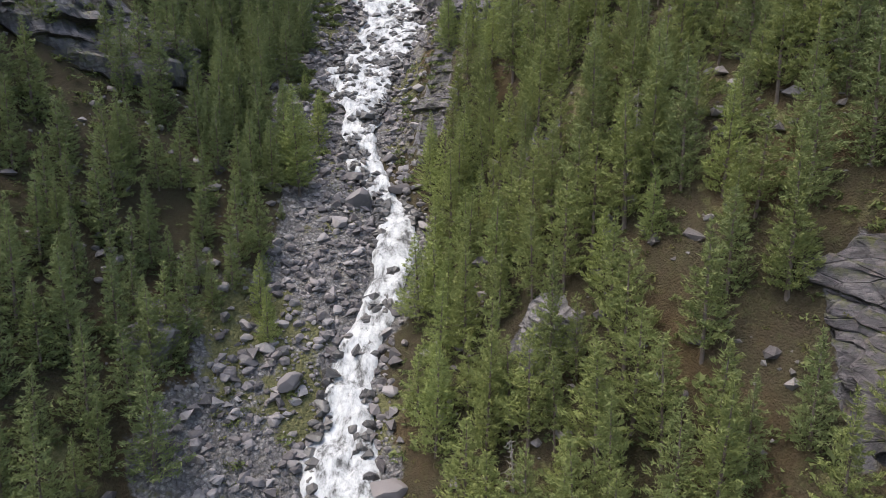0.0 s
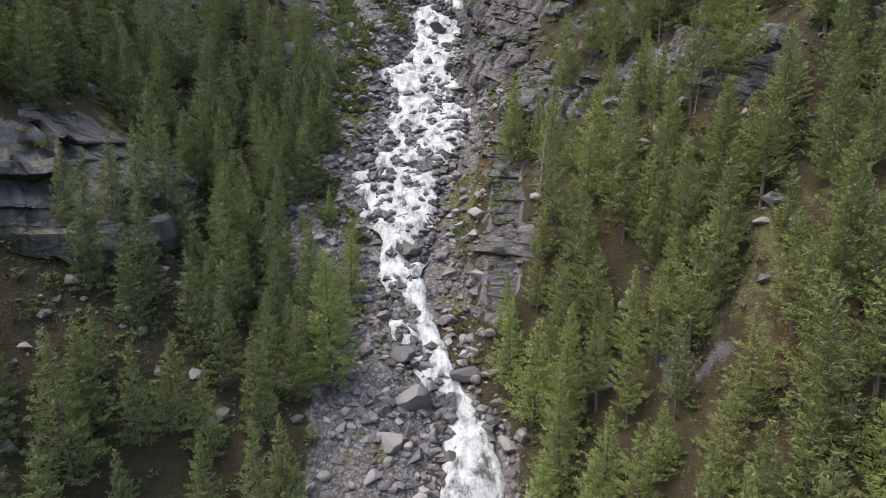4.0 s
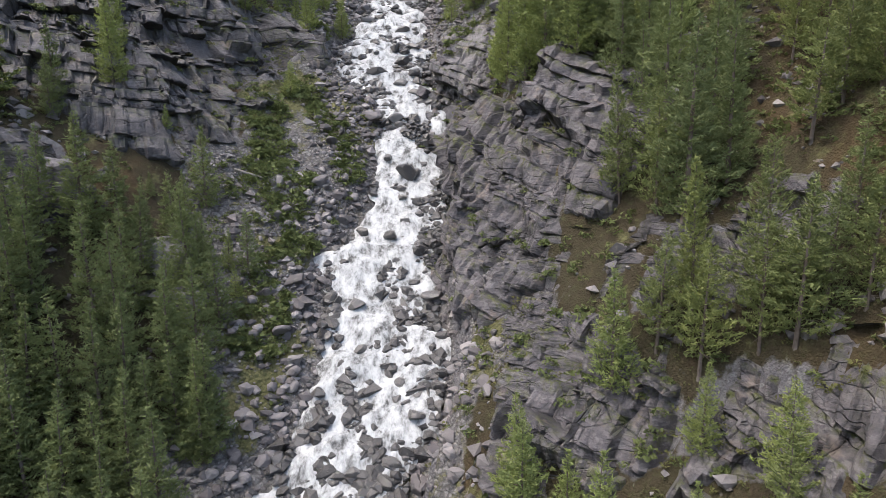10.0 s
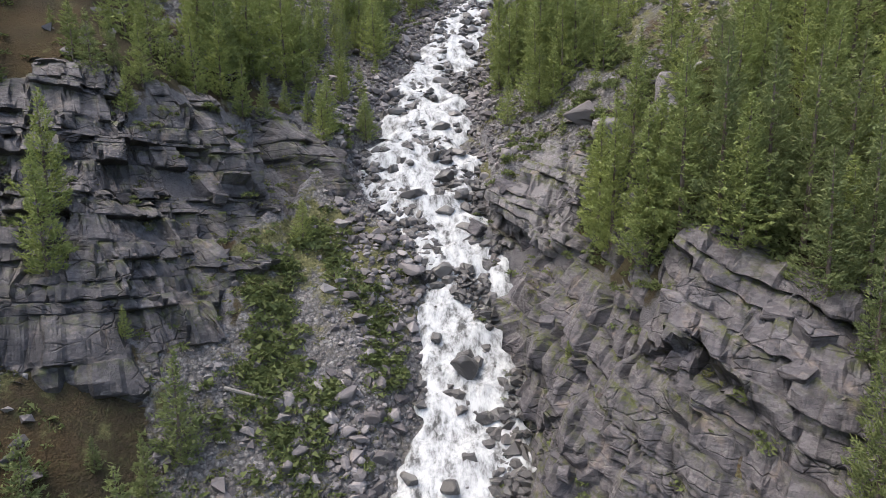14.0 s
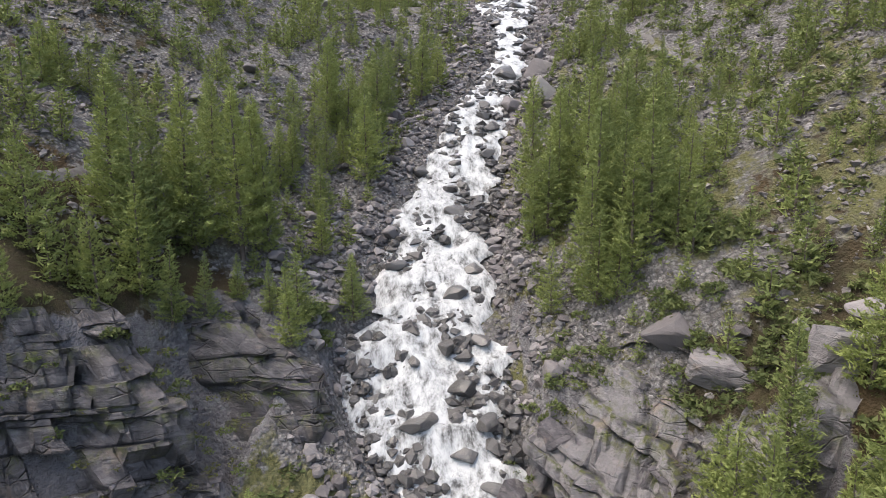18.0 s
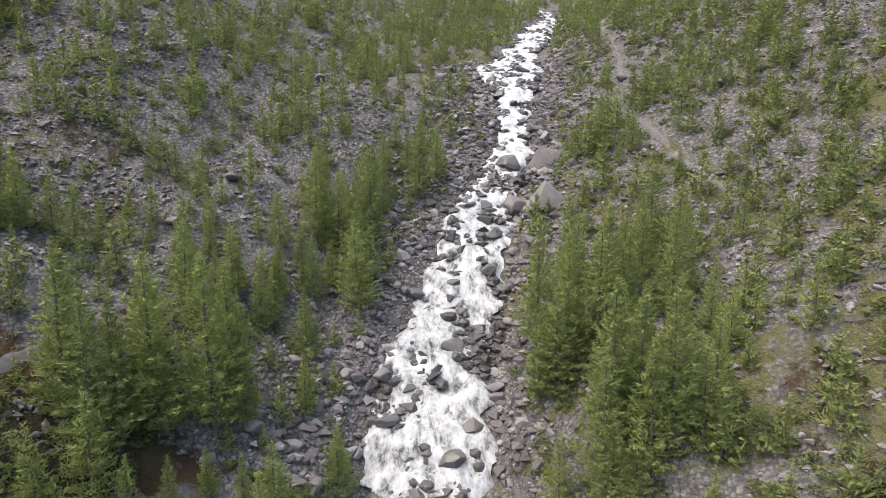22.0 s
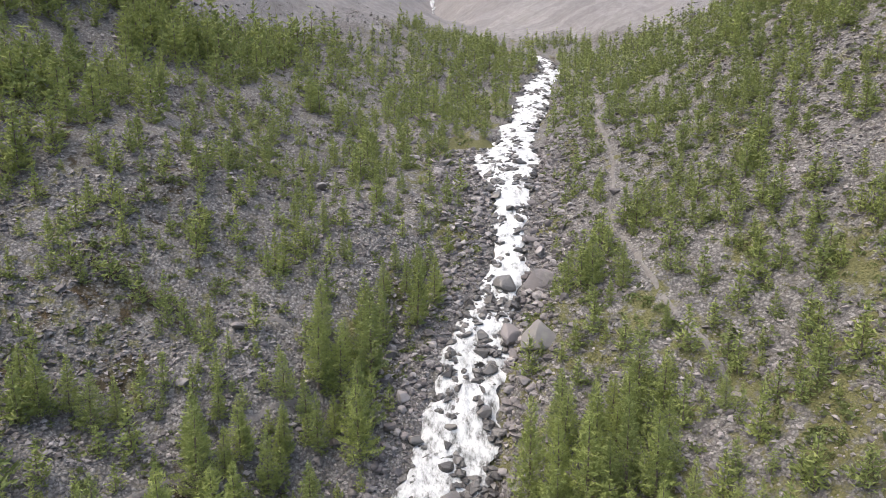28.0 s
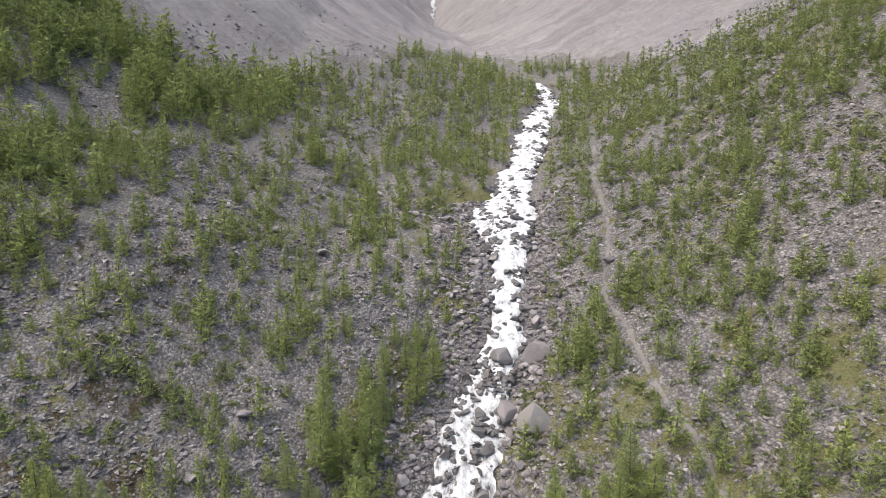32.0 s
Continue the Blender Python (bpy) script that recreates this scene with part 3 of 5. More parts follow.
# bare cliffs and slabs: centre line, half width, block size, number of loose blocks, label, dip of the layers,
# recess (place along the line, half width, depth, floor and roof heights, fall of the roof)
GREAT_CLIFFS = [
    ([(-64, 166), (-53, 171), (-44, 176), (-38, 183), (-33, 193)], 8.5, 3.4, 26, "layered grey gneiss cliff with dark wet streaks above the scree", 0.12, (38.0, 3.6, 5.5, 60.0, 120.0, 0.0)),
    ([(-62, 156), (-51, 161), (-43, 164), (-38, 169)], 6.5, 2.8, 14, "dark stepped rock below the layered cliff", 0.1),
    ([(-52, 130), (-49, 146)], 4.5, 2.6, 12, "broken grey rock steps among dark conifers", 0.1),
    ([(-59, 87), (-51, 91), (-47, 95), (-48, 103)], 6.0, 4.6, 3, "rounded grey rock outcrop standing out of the forest", 0.05),
    ([(-2.5, 179), (-1, 168), (3, 157), (9, 151), (16, 144)], 7.0, 3.4, 30, "fractured grey and lilac gneiss cliff beside the torrent", 0.3, (30.0, 8.0, 2.6, 70.0, 77.5, 0.55)),
    ([(-3.5, 158), (1, 150), (5, 142)], 5.0, 2.4, 20, "low apron of broken rock below the cliff", 0.25),
    ([(-4, 188.5), (1.5, 183.5), (6, 178.5), (9.5, 173.5)], 5.0, 4.0, 10, "pale smooth rock bluff below a clump of larches", 0.25),
]
LOW_OUTCROPS = [
    ([(-2, 103), (0, 118), (4, 129), (4, 143)], 3.4, 1.8, 26, "low broken rock bank with grass on its ledges", 0.1),
    ([(15.5, 117), (21, 110)], 4.2, 3.0, 8, "mossy rock slabs among larches", 0.2),
    ([(22, 104), (25, 97)], 3.6, 2.0, 5, "grey rock slabs below larches", 0.2),
    ([(8, 58.5), (11, 55)], 2.2, 2.4, 3, "pale rock slab among young larches", 0.2),
    ([(30, 45), (28, 38)], 2.4, 2.0, 5, "tilted grey slabs on brown forest floor", 0.25),
    ([(-33, 66), (-29, 68)], 1.6, 2.0, 2, "low grey slab between dark conifers", 0.0),
    ([(4, 128), (11, 120)], 4.0, 2.6, 8, "lichened grey slabs below larches", 0.2),
    ([(18, 126), (24, 124)], 3.6, 1.8, 4, "tilted grey slabs among larches", 0.2),
    ([(13, 127), (17, 130)], 2.2, 2.0, 4, "grey ledge below larches", 0.2),
]
CLIFFS = GREAT_CLIFFS + LOW_OUTCROPS


def cliff_mask(x, y):
    return np.maximum.reduce([band(c[0], c[1], x, y) for c in CLIFFS])


def on_trail(x, y):
    return np.maximum.reduce([band(p, 1.2, x, y) for p in (TRAIL_RIGHT, TRAIL_LEFT, TRAIL_BEND)]) > 0.4


def ground_z(x, y):
    """Height of the ground, with its relief."""
    x, y = np.asarray(x, float), np.asarray(y, float)
    d = x - stream_x(y)
    rise = np.clip((np.abs(d) - stream_w(y) / 2 + 0.3) / 3.2, 0, 1)
    e = np.abs(d) * rise * rise * (3 - 2 * rise)
    z = smooth_table(BED_Y, BED_Z, y) + np.where(d < 0, section(LEFT, e, y), section(RIGHT, e, y))
    away = np.clip((np.abs(d) - stream_w(y) / 2) / 6, 0, 1)
    z = z - 0.5 * (1 - np.clip((np.abs(d) - stream_w(y) / 2 + 1) / 2, 0, 1))
    far = np.clip((y - 420) / 200, 0, 1)
    z = z + away * (1.3 * fbm(x / 14, y / 14, 3) + 0.45 * fbm(x / 3.1, y / 3.1, 5, 3)) + far * (1.6 * np.abs(fbm(y / 8, x / 90, 18)) + 6 * fbm(x / 60, y / 60, 8) + 14 * fbm(x / 170, y / 170, 9) * np.clip((y - 600) / 300, 0, 1))
    steep = cliff_mask(x, y)
    return z + steep * (1.1 * np.abs(fbm(x / 4.0, y / 4.0, 21)) + 0.5 * fbm(x / 1.3, y / 1.3, 22, 3))


def slope_of(x, y):
    e = 1.0
    return (ground_z(x + e, y) - ground_z(x - e, y)) / (2 * e), (ground_z(x, y + e) - ground_z(x, y - e)) / (2 * e)


def mesh_np(name, verts, faces, mats, uv=None, attrs=(), smooth=False, slots=None):
    """A mesh from arrays of corners and of triangles or quads."""
    verts, faces = np.asarray(verts, np.float32), np.asarray(faces, np.int32)
    me = bpy.data.meshes.new(name)
    n, k = faces.shape
    me.vertices.add(len(verts))
    me.vertices.foreach_set("co", verts.ravel())
    me.loops.add(n * k)
    me.loops.foreach_set("vertex_index", faces.ravel())
    me.polygons.add(n)
    me.polygons.foreach_set("loop_start", np.arange(0, n * k, k, dtype=np.int32))
    if slots is not None:
        me.polygons.foreach_set("material_index", np.asarray(slots, np.int32))
    me.update(calc_edges=True)
    me.polygons.foreach_set("use_smooth", np.full(n, smooth))
    if uv is not None:
        layer = me.uv_layers.new(name="flow")
        layer.data.foreach_set("uv", np.asarray(uv, np.float32)[faces.ravel()].ravel())
    for key, values in attrs:
        me.attributes.new(key, "FLOAT", "POINT").data.foreach_set("value", np.asarray(values, np.float32))
    for m in mats:
        me.materials.append(m)
    return me


def grid_faces(rows, cols):
    i = np.arange(rows * cols).reshape(rows, cols)
    return np.stack([i[:-1, :-1], i[:-1, 1:], i[1:, 1:], i[1:, :-1]], -1).reshape(-1, 4)


def scattered(shapes, place, size, turn, squash=None, tilt=None, rng=None):
    """Many copies of small shapes joined into one set of corners and triangles: place (n,3), size (n,) or (n,3), turn (n,)."""
    rng = rng or np.random.default_rng(1)
    pick = rng.integers(0, len(shapes), len(place))
    vs, fs, who, start = [], [], [], 0
    size = np.asarray(size, float)
    size = size[:, None].repeat(3, 1) if size.ndim == 1 else size
    for k, (v, f) in enumerate(shapes):
        idx = np.where(pick == k)[0]
        if not len(idx):
            continue
        c, s = np.cos(turn[idx])[:, None], np.sin(turn[idx])[:, None]
        p = v[None] * size[idx][:, None, :]
        if tilt is not None:
            ct, st = np.cos(tilt[idx])[:, None], np.sin(tilt[idx])[:, None]
            p = np.stack([p[..., 0], p[..., 1] * ct - p[..., 2] * st, p[..., 1] * st + p[..., 2] * ct], -1)
        p = np.stack([p[..., 0] * c - p[..., 1] * s, p[..., 0] * s + p[..., 1] * c, p[..., 2]], -1) + place[idx][:, None, :]
        vs.append(p.reshape(-1, 3))
        fs.append((f[None] + (np.arange(len(idx)) * len(v))[:, None, None]).reshape(-1, 3) + start)
        who.append(np.repeat(idx, len(v)))
        start += len(idx) * len(v)
    return np.concatenate(vs), np.concatenate(fs), np.concatenate(who)


def rock_shape(seed, level, cuts=9, worn=0.035):
    """A stone about 1 across: a ball flattened by planes whose edges are worn round, then roughened."""
    rng = np.random.default_rng(seed)
    bm = bmesh.new()
    bmesh.ops.create_icosphere(bm, subdivisions=level, radius=0.56)
    v = np.array([p.co for p in bm.verts])
    f = np.array([[p.index for p in q.verts] for q in bm.faces])
    bm.free()
    for _ in range(cuts):
        nrm = rng.normal(size=3)
        nrm /= np.linalg.norm(nrm)
        over = v @ nrm - rng.uniform(0.25, 0.43)
        v = v - (over + np.sqrt(over * over + 0.0008))[:, None] * 0.5 * nrm
    v = v * (1 + rng.uniform(-worn, worn, (len(v), 1))) * rng.uniform([0.95, 0.75, 0.6], [1.3, 1.0, 0.85])
    return v, f


ROCKS_BIG = [rock_shape(10 + k, 3, 14, 0.014) for k in range(10)]
ROCKS_MID = [rock_shape(40 + k, 2, 7) for k in range(14)]
def chip_shape(seed):
    """A small sharp stone: eight faces, uneven."""
    rng = np.random.default_rng(seed)
    v = np.array([(1, 0, 0), (-1, 0, 0), (0, 1, 0), (0, -1, 0), (0, 0, 1), (0, 0, -1)]) * 0.5 + rng.uniform(-0.22, 0.22, (6, 3))
    f = np.array([(0, 2, 4), (2, 1, 4), (1, 3, 4), (3, 0, 4), (2, 0, 5), (1, 2, 5), (3, 1, 5), (0, 3, 5)])
    return v * rng.uniform([1.0, 0.8, 0.55], [1.4, 1.1, 0.9]), f


ROCKS_TINY = [chip_shape(90 + k) for k in range(14)]
ROCKS_SMALL = [rock_shape(70 + k, 1, 4) for k in range(14)]


def part(name, me, parent=None, m=None, label=""):
    ob = new(name, me)
    if parent is not None:
        ob.parent = parent
    if m is not None:
        ob.matrix_basis = m
    return tagged(ob, label) if label else ob


# ---- the ground: one sheet from below the torrent up to the head of the valley ----
def spread(stops):
    """Steps that widen: (from, to, step) runs joined end to end."""
    return np.concatenate([np.arange(a, b, s) for a, b, s in stops])


def tree_line(x):
    """Where the wood ends up the valley."""
    return np.interp(x, LINE_X, LINE_Y)


LINE_X = [-135, -108, -99, -88, -79, -64, -48, -31, -28, -6, 22, 33, 53, 69, 78, 91, 105, 140]
LINE_Y = [345, 338, 334, 334, 350, 362, 378, 391, 430, 470, 472, 452, 425, 400, 371, 366, 355, 340]


def core_mask(x, y):
    return np.maximum.reduce([band(c[0], c[1] * 0.62, x, y) for c in CLIFFS])


def build_ground():
    ds = spread([(-1500, -300, 60), (-300, -110, 9), (-110, -60, 2.4), (-60, -32, 1.3), (-32, 26, 0.85), (26, 60, 1.3), (60, 110, 2.4), (110, 300, 9), (300, 1560, 60)])
    ys = spread([(-140, 20, 8), (20, 40, 2.5), (40, 260, 0.85), (260, 330, 1.3), (330, 480, 2.6), (480, 900, 9), (900, 1700, 16), (1700, 4200, 120)])
    d, y = np.meshgrid(ds, ys)
    x = stream_x(y) + d
    z = ground_z(x, y)
    z = z + np.maximum(y - 1600, 0) * 0.12
    w = stream_w(y) / 2
    ad = np.abs(d)
    wob = 3 * fbm(x / 9, y / 9, 31)
    upper = np.clip((y - np.where(d > 0, 182, 192) + 2 * wob) / 10, 0, 1)
    bank_l = np.where(y < 100, 15, 14) + np.where((y > 140) & (y < 195), 8, 0)
    bank_r = np.where(y < 105, 3.5, np.where(y < 150, 8, 3.5))
    bank = np.clip((w + np.where(d < 0, bank_l, bank_r) - ad + wob) / 3, 0, 1)
    scree = np.maximum(bank, upper * np.clip(1.05 + 0.5 * fbm(x / 11, y / 11, 33), 0, 1))
    grass = np.clip(0.42 + 0.55 * fbm(x / 8, y / 8, 35) - 0.25 * np.clip((w + 3 - ad) / 2, 0, 1), 0, 1) * np.where(bank > 0.5, np.where((d < 0) & (y < 112), 1.25, 0.9), np.where(y < 185, 0.5, 0.55))
    grass = np.maximum(grass, (0.42 + 0.3 * fbm(x / 5, y / 5, 37)) * np.clip((d - 20 + 2 * wob) / 5, 0, 1) * np.clip((248 - y + 3 * wob) / 15, 0, 1) * (y > 178))
    gx, gy = np.gradient(z, axis=1) / np.gradient(x, axis=1), np.gradient(z, axis=0) / np.gradient(y, axis=0)
    rock = np.maximum(np.clip((cliff_mask(x, y) - 0.6) * 2.4, 0, 1), np.clip((np.hypot(gx, gy) - 1.7) * 1.5, 0, 1) * (y < 230))
    rock = np.maximum(rock, np.clip((y - 960) / 60, 0, 1) * np.clip((110 - ad + 16 * wob) / 30, 0, 1))
    gravel = np.clip((y - tree_line(x) - 4 + 5 * wob) / 22, 0, 1)
    gravel = np.where(y > 520, 1, gravel)
    z = z - 3.2 * np.clip((core_mask(x, y) - 0.5) * 3, 0, 1)
    me = mesh_np("ground", np.stack([x, y, z], -1).reshape(-1, 3), grid_faces(*x.shape), [mat_ground], smooth=True,
                 attrs=[("scree", scree.ravel()), ("grass", grass.ravel()), ("rock", rock.ravel()), ("gravel", gravel.ravel())])
    tagged(new("ground", me), "steep mountain valley floor of scree, moss, forest litter and moraine", "ground", kind="structure")


build_ground()


def build_torrent():
    ys = spread([(-135, 30, 3), (30, 330, 0.4), (330, 424, 0.9)])
    us = np.linspace(-1, 1, 33)
    u, y = np.meshgrid(us, ys)
    left = 1 + 0.22 * fbm(y / 5, y * 0, 51) + 0.12 * fbm(y / 1.4, y * 0, 52, 2)
    right = 1 + 0.22 * fbm(y / 5, y * 0, 61) + 0.12 * fbm(y / 1.4, y * 0, 62, 2)
    d = u * stream_w(y) / 2 * np.where(u < 0, left, right)
    x = stream_x(y) + d
    bed = smooth_table(BED_Y, BED_Z, y)
    ledge = 0.55 * fbm(x / 4, y / 3.0, 55, 2) + 0.3 * fbm(x / 1.5, y / 1.3, 56, 3) + 0.16 * np.abs(fbm(x / 0.6, y / 0.8, 57, 2))
    ledge = ledge * np.where(y > 238, 0.4, 1.0)
    z = bed + 0.45 + ledge - 0.55 * np.abs(u) ** 6
    me = mesh_np("water", np.stack([x, y, z], -1).reshape(-1, 3), grid_faces(*x.shape), [mat_water], uv=np.stack([x, y * 1.18], -1).reshape(-1, 2), smooth=True, attrs=[("calm", np.clip((y - 236) / 12, 0, 1).ravel())])
    tagged(new("water", me), "foaming white torrent tumbling over dark boulders", "water", kind="structure")


build_torrent()


# ---- rock walls: layered blocks on the steep steps ----
def block_shape(seed):
    rng = np.random.default_rng(seed)
    bm = bmesh.new()
    bmesh.ops.create_cube(bm, size=1.0)
    for v in bm.verts:
        v.co += Vector(rng.uniform(-0.17, 0.17, 3))
    bmesh.ops.bevel(bm, geom=list(bm.edges), offset=0.06, segments=1, affect="EDGES", profile=0.5)
    bmesh.ops.triangulate(bm, faces=list(bm.faces))
    me = bpy.data.meshes.new("rock_block")
    bm.to_mesh(me)
    bm.free()
    me.materials.append(mat_cliff)
    me.polygons.foreach_set("use_smooth", np.zeros(len(me.polygons), bool))
    return me


BLOCKS = [block_shape(200 + k) for k in range(16)]


def along(points, t):
    seg = np.r_[0, np.cumsum([math.dist(p, q) for p, q in zip(points, points[1:])])]
    p = np.array(points, float)
    return smooth_table(seg, p[:, 0], t), smooth_table(seg, p[:, 1], t), seg[-1]


def build_cliff(points, half, size, count, label, dip=0.15, cave=None):
    """A wall of layered rock: uneven courses cut by joints into blocks that stand proud or set back, on a steep step of the ground."""
    seed = int(abs(points[0][0] * 7 + points[0][1]))
    rng = np.random.default_rng(seed)
    length = along(points, np.array(0.0))[2]
    t = np.arange(-half * 0.5, length + half * 0.5, 0.25)
    tc = np.clip(t, 0, length)
    x0, y0, _ = along(points, tc)
    x2, y2, _ = along(points, np.clip(tc + 1.5, 0, length))
    x1, y1, _ = along(points, np.clip(tc - 1.5, 0, length))
    g = np.hypot(x2 - x1, y2 - y1) + 1e-9
    dx, dy = (x2 - x1) / g, (y2 - y1) / g
    x0, y0 = x0 + dx * (t - tc), y0 + dy * (t - tc)
    offs = np.linspace(-half * 1.3, half * 1.3, 121)[:, None]
    up = 1.0 if np.mean(ground_z(x0 - dy * half, y0 + dx * half) - ground_z(x0 + dy * half, y0 - dx * half)) > 0 else -1.0
    ux, uy = -dy * up, dx * up
    prof = np.maximum.accumulate(ground_z(x0 + ux * offs, y0 + uy * offs), axis=0) + np.arange(121)[:, None] * 1e-4
    low, high = prof[0], prof[-1]
    levels, fracs, course, w, k = [], [], [], float(np.min(low + dip * t)) - 1, 0
    while w < float(np.max(high + dip * t)) + 1:
        thick = size * rng.choice([0.14, 0.3, 0.5, 0.75, 1.0], p=[0.2, 0.25, 0.25, 0.2, 0.1]) * rng.uniform(0.8, 1.25)
        for f in (0.02, 0.12, 0.5, 0.86, 0.98):
            levels.append(w + f * thick)
            fracs.append(f)
            course.append(k)
        w, k = w + thick, k + 1
    levels, fracs, course = (np.array(v)[:, None] for v in (levels, fracs, course))
    wave = 0.04 * size * fbm(t / 9, t * 0, seed + 5, 2)
    z = levels - dip * t + wave + 0.1 * size * fbm(t / 13 + 0 * levels, levels / 9 + 0 * t, seed + 50, 2)
    zc = np.clip(z, low, high)
    off = np.stack([np.interp(zc[:, i], prof[:, i], offs[:, 0]) for i in range(len(t))], 1)
    x, y = x0 + ux * off, y0 + uy * off

    def blocks(row, long, sd):
        u = t / long * (0.65 + 0.7 * lattice(row, row * 0, sd)) + 9 * lattice(row, row * 0, sd + 1) + 0.12 * z / size + 0.35 * fbm(t / (2 * size) + 0 * z, z / size, sd + 7, 2)
        col = np.floor(u)
        fu = u - col
        row = row + col * 0
        return lattice(row, col, sd + 2) - 0.5 + 0.55 * (lattice(row, col, sd + 3) - 0.5) * (fu - 0.5), np.minimum(fu, 1 - fu) * long

    huge, gap0 = blocks(course // 5, 2.6 * size, seed + 10)
    big, gap1 = blocks(course // 2, 1.15 * size, seed + 20)
    small, gap2 = blocks(course, 0.55 * size, seed + 30)
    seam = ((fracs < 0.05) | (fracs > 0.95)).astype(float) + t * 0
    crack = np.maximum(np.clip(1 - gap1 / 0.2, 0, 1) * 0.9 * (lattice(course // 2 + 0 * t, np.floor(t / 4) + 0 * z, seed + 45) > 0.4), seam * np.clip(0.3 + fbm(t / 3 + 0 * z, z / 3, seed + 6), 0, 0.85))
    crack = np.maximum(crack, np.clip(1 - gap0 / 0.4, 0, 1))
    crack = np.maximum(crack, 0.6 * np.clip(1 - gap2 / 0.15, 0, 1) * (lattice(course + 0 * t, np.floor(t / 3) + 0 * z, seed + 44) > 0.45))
    push = size * (0.75 * huge + 0.5 * big + 0.3 * small) + 0.35 * size * fbm(t / 7 + 0 * z, z / 7, seed + 7, 3) - 0.22 * crack + 0.05 * fbm(t / 0.6 + 0 * z, z / 0.6, seed + 8, 2)
    if cave:
        at, wide, deep, floor_z, roof_z, fall = cave
        roof = roof_z - fall * np.abs(t - at)
        push = push - deep * np.clip((wide - np.abs(t - at)) / (0.5 * wide), 0, 1) * np.clip((roof - zc) / 0.5, 0, 1) * np.clip((zc - floor_z) / 2.5, 0, 1)
    rim = np.minimum(np.minimum(zc - low, high - zc) / 1.8, np.minimum(t + half * 0.5, length + half * 0.5 - t) / (half * 0.5) * 1.4)
    rim = rim + 0.35 * fbm(t / 3 + 0 * z, z / 3, seed + 9)
    push = 0.35 + push - 2.6 * np.clip(0.8 - rim, 0, 1)
    v = np.stack([x - ux * push * 0.95, y - uy * push * 0.95, zc + 0.3 * push], -1).reshape(-1, 3)
    mid = along(points, np.array(length / 2))
    origin = Vector((float(mid[0]), float(mid[1]), float(ground_z(mid[0], mid[1]))))
    base = new("rock_cliff")
    base.location = origin
    tagged(base, label, "cliff")
    moss = np.clip((fracs > 0.8) * 0.9 + 0.5 * fbm(t / 4 + 0 * z, z / 4, seed + 12) - 0.15, 0, 1)
    face = grid_faces(*x.shape)
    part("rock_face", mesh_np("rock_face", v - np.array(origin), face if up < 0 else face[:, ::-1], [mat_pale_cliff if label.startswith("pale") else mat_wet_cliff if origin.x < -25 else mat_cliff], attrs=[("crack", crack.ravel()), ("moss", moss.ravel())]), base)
    grid_v = v.reshape(*x.shape, 3)
    for _ in range(count):
        i, j = rng.integers(x.shape[0]), rng.integers(x.shape[1])
        if rim[i, j] < 0.8 or z[i, j] != zc[i, j]:
            continue
        px, py, pz = grid_v[i, j]
        bw = size * rng.uniform(0.2, 0.75)
        yaw = math.degrees(math.atan2(uy[j], ux[j])) - 90 + rng.normal(0, 25)
        m = pose(px, py, pz, rng.normal(5, 12), rng.normal(8, 8), yaw) @ Matrix.Diagonal((bw, bw * rng.uniform(0.7, 1.1), bw * rng.uniform(0.3, 0.8), 1))
        part("rock_block", BLOCKS[rng.integers(len(BLOCKS))], base, Matrix.Translation(-origin) @ m)


for spec in CLIFFS:
    build_cliff(*spec)


# single great blocks: x, y, width, depth, height, turn
def slab_shape(seed):
    """A squared block of rock, its corners broken off."""
    rng = np.random.default_rng(seed)
    v, f = rock_shape(seed, 3, 0, 0.0)
    v = v / np.abs(v).max(axis=1)[:, None] * 0.5
    for _ in range(9):
        nrm = rng.normal(size=3)
        nrm /= np.linalg.norm(nrm)
        over = np.maximum(v @ nrm - rng.uniform(0.4, 0.58), 0)
        v = v - over[:, None] * nrm
    return v + rng.uniform(-0.008, 0.008, v.shape), f


SLABS = [mesh_np("rock_slab", *slab_shape(230 + k), [mat_pale_cliff]) for k in range(6)]
for k, (x, y, w, dep, h, turn) in enumerate([(-36.0, 145.6, 6.2, 4.6, 6.0, 6), (-33.0, 142.2, 4.4, 3.4, 4.4, -8), (-47.0, 144.5, 4.6, 3.6, 5.4, 4), (9.6, 184.2, 5.4, 3.4, 3.0, -30), (14.3, 176.5, 4.6, 3.6, 4.2, 15), (-31.0, 63.2, 6.5, 5.0, 4.5, 20)]):
    ob = new("rock_slab", SLABS[k])
    ob.matrix_basis = pose(x, y, float(ground_z(x, y)) - 0.05 * h, 4, 7, turn) @ Matrix.Diagonal((w, dep, h, 1))
    tagged(ob, "great flat-topped block of pale grey gneiss wedged on the slope", "rock", "great blocks")


# ---- boulders that can be told apart ----
BIG = [mesh_np("boulder", v, f, [mat_boulder]) for v, f in ROCKS_BIG]
def peaked_boulder():
    """A great wedge of rock: five broad faces that meet in a worn peak."""
    v, f = rock_shape(33, 3, 0, 0.012)
    for nx, ny, nz, far in ((0.3, -0.9, 0.3, 0.26), (-0.85, -0.15, 0.5, 0.2), (0.8, 0.1, 0.6, 0.24), (0.0, 0.8, 0.6, 0.25), (-0.5, -0.8, 0.2, 0.32), (0.0, 0.0, -1.0, 0.3)):
        nrm = np.array([nx, ny, nz]) / math.hypot(nx, ny, nz)
        over = v @ nrm - far
        v = v - (over + np.sqrt(over * over + 0.0006))[:, None] * 0.5 * nrm
    return v, f


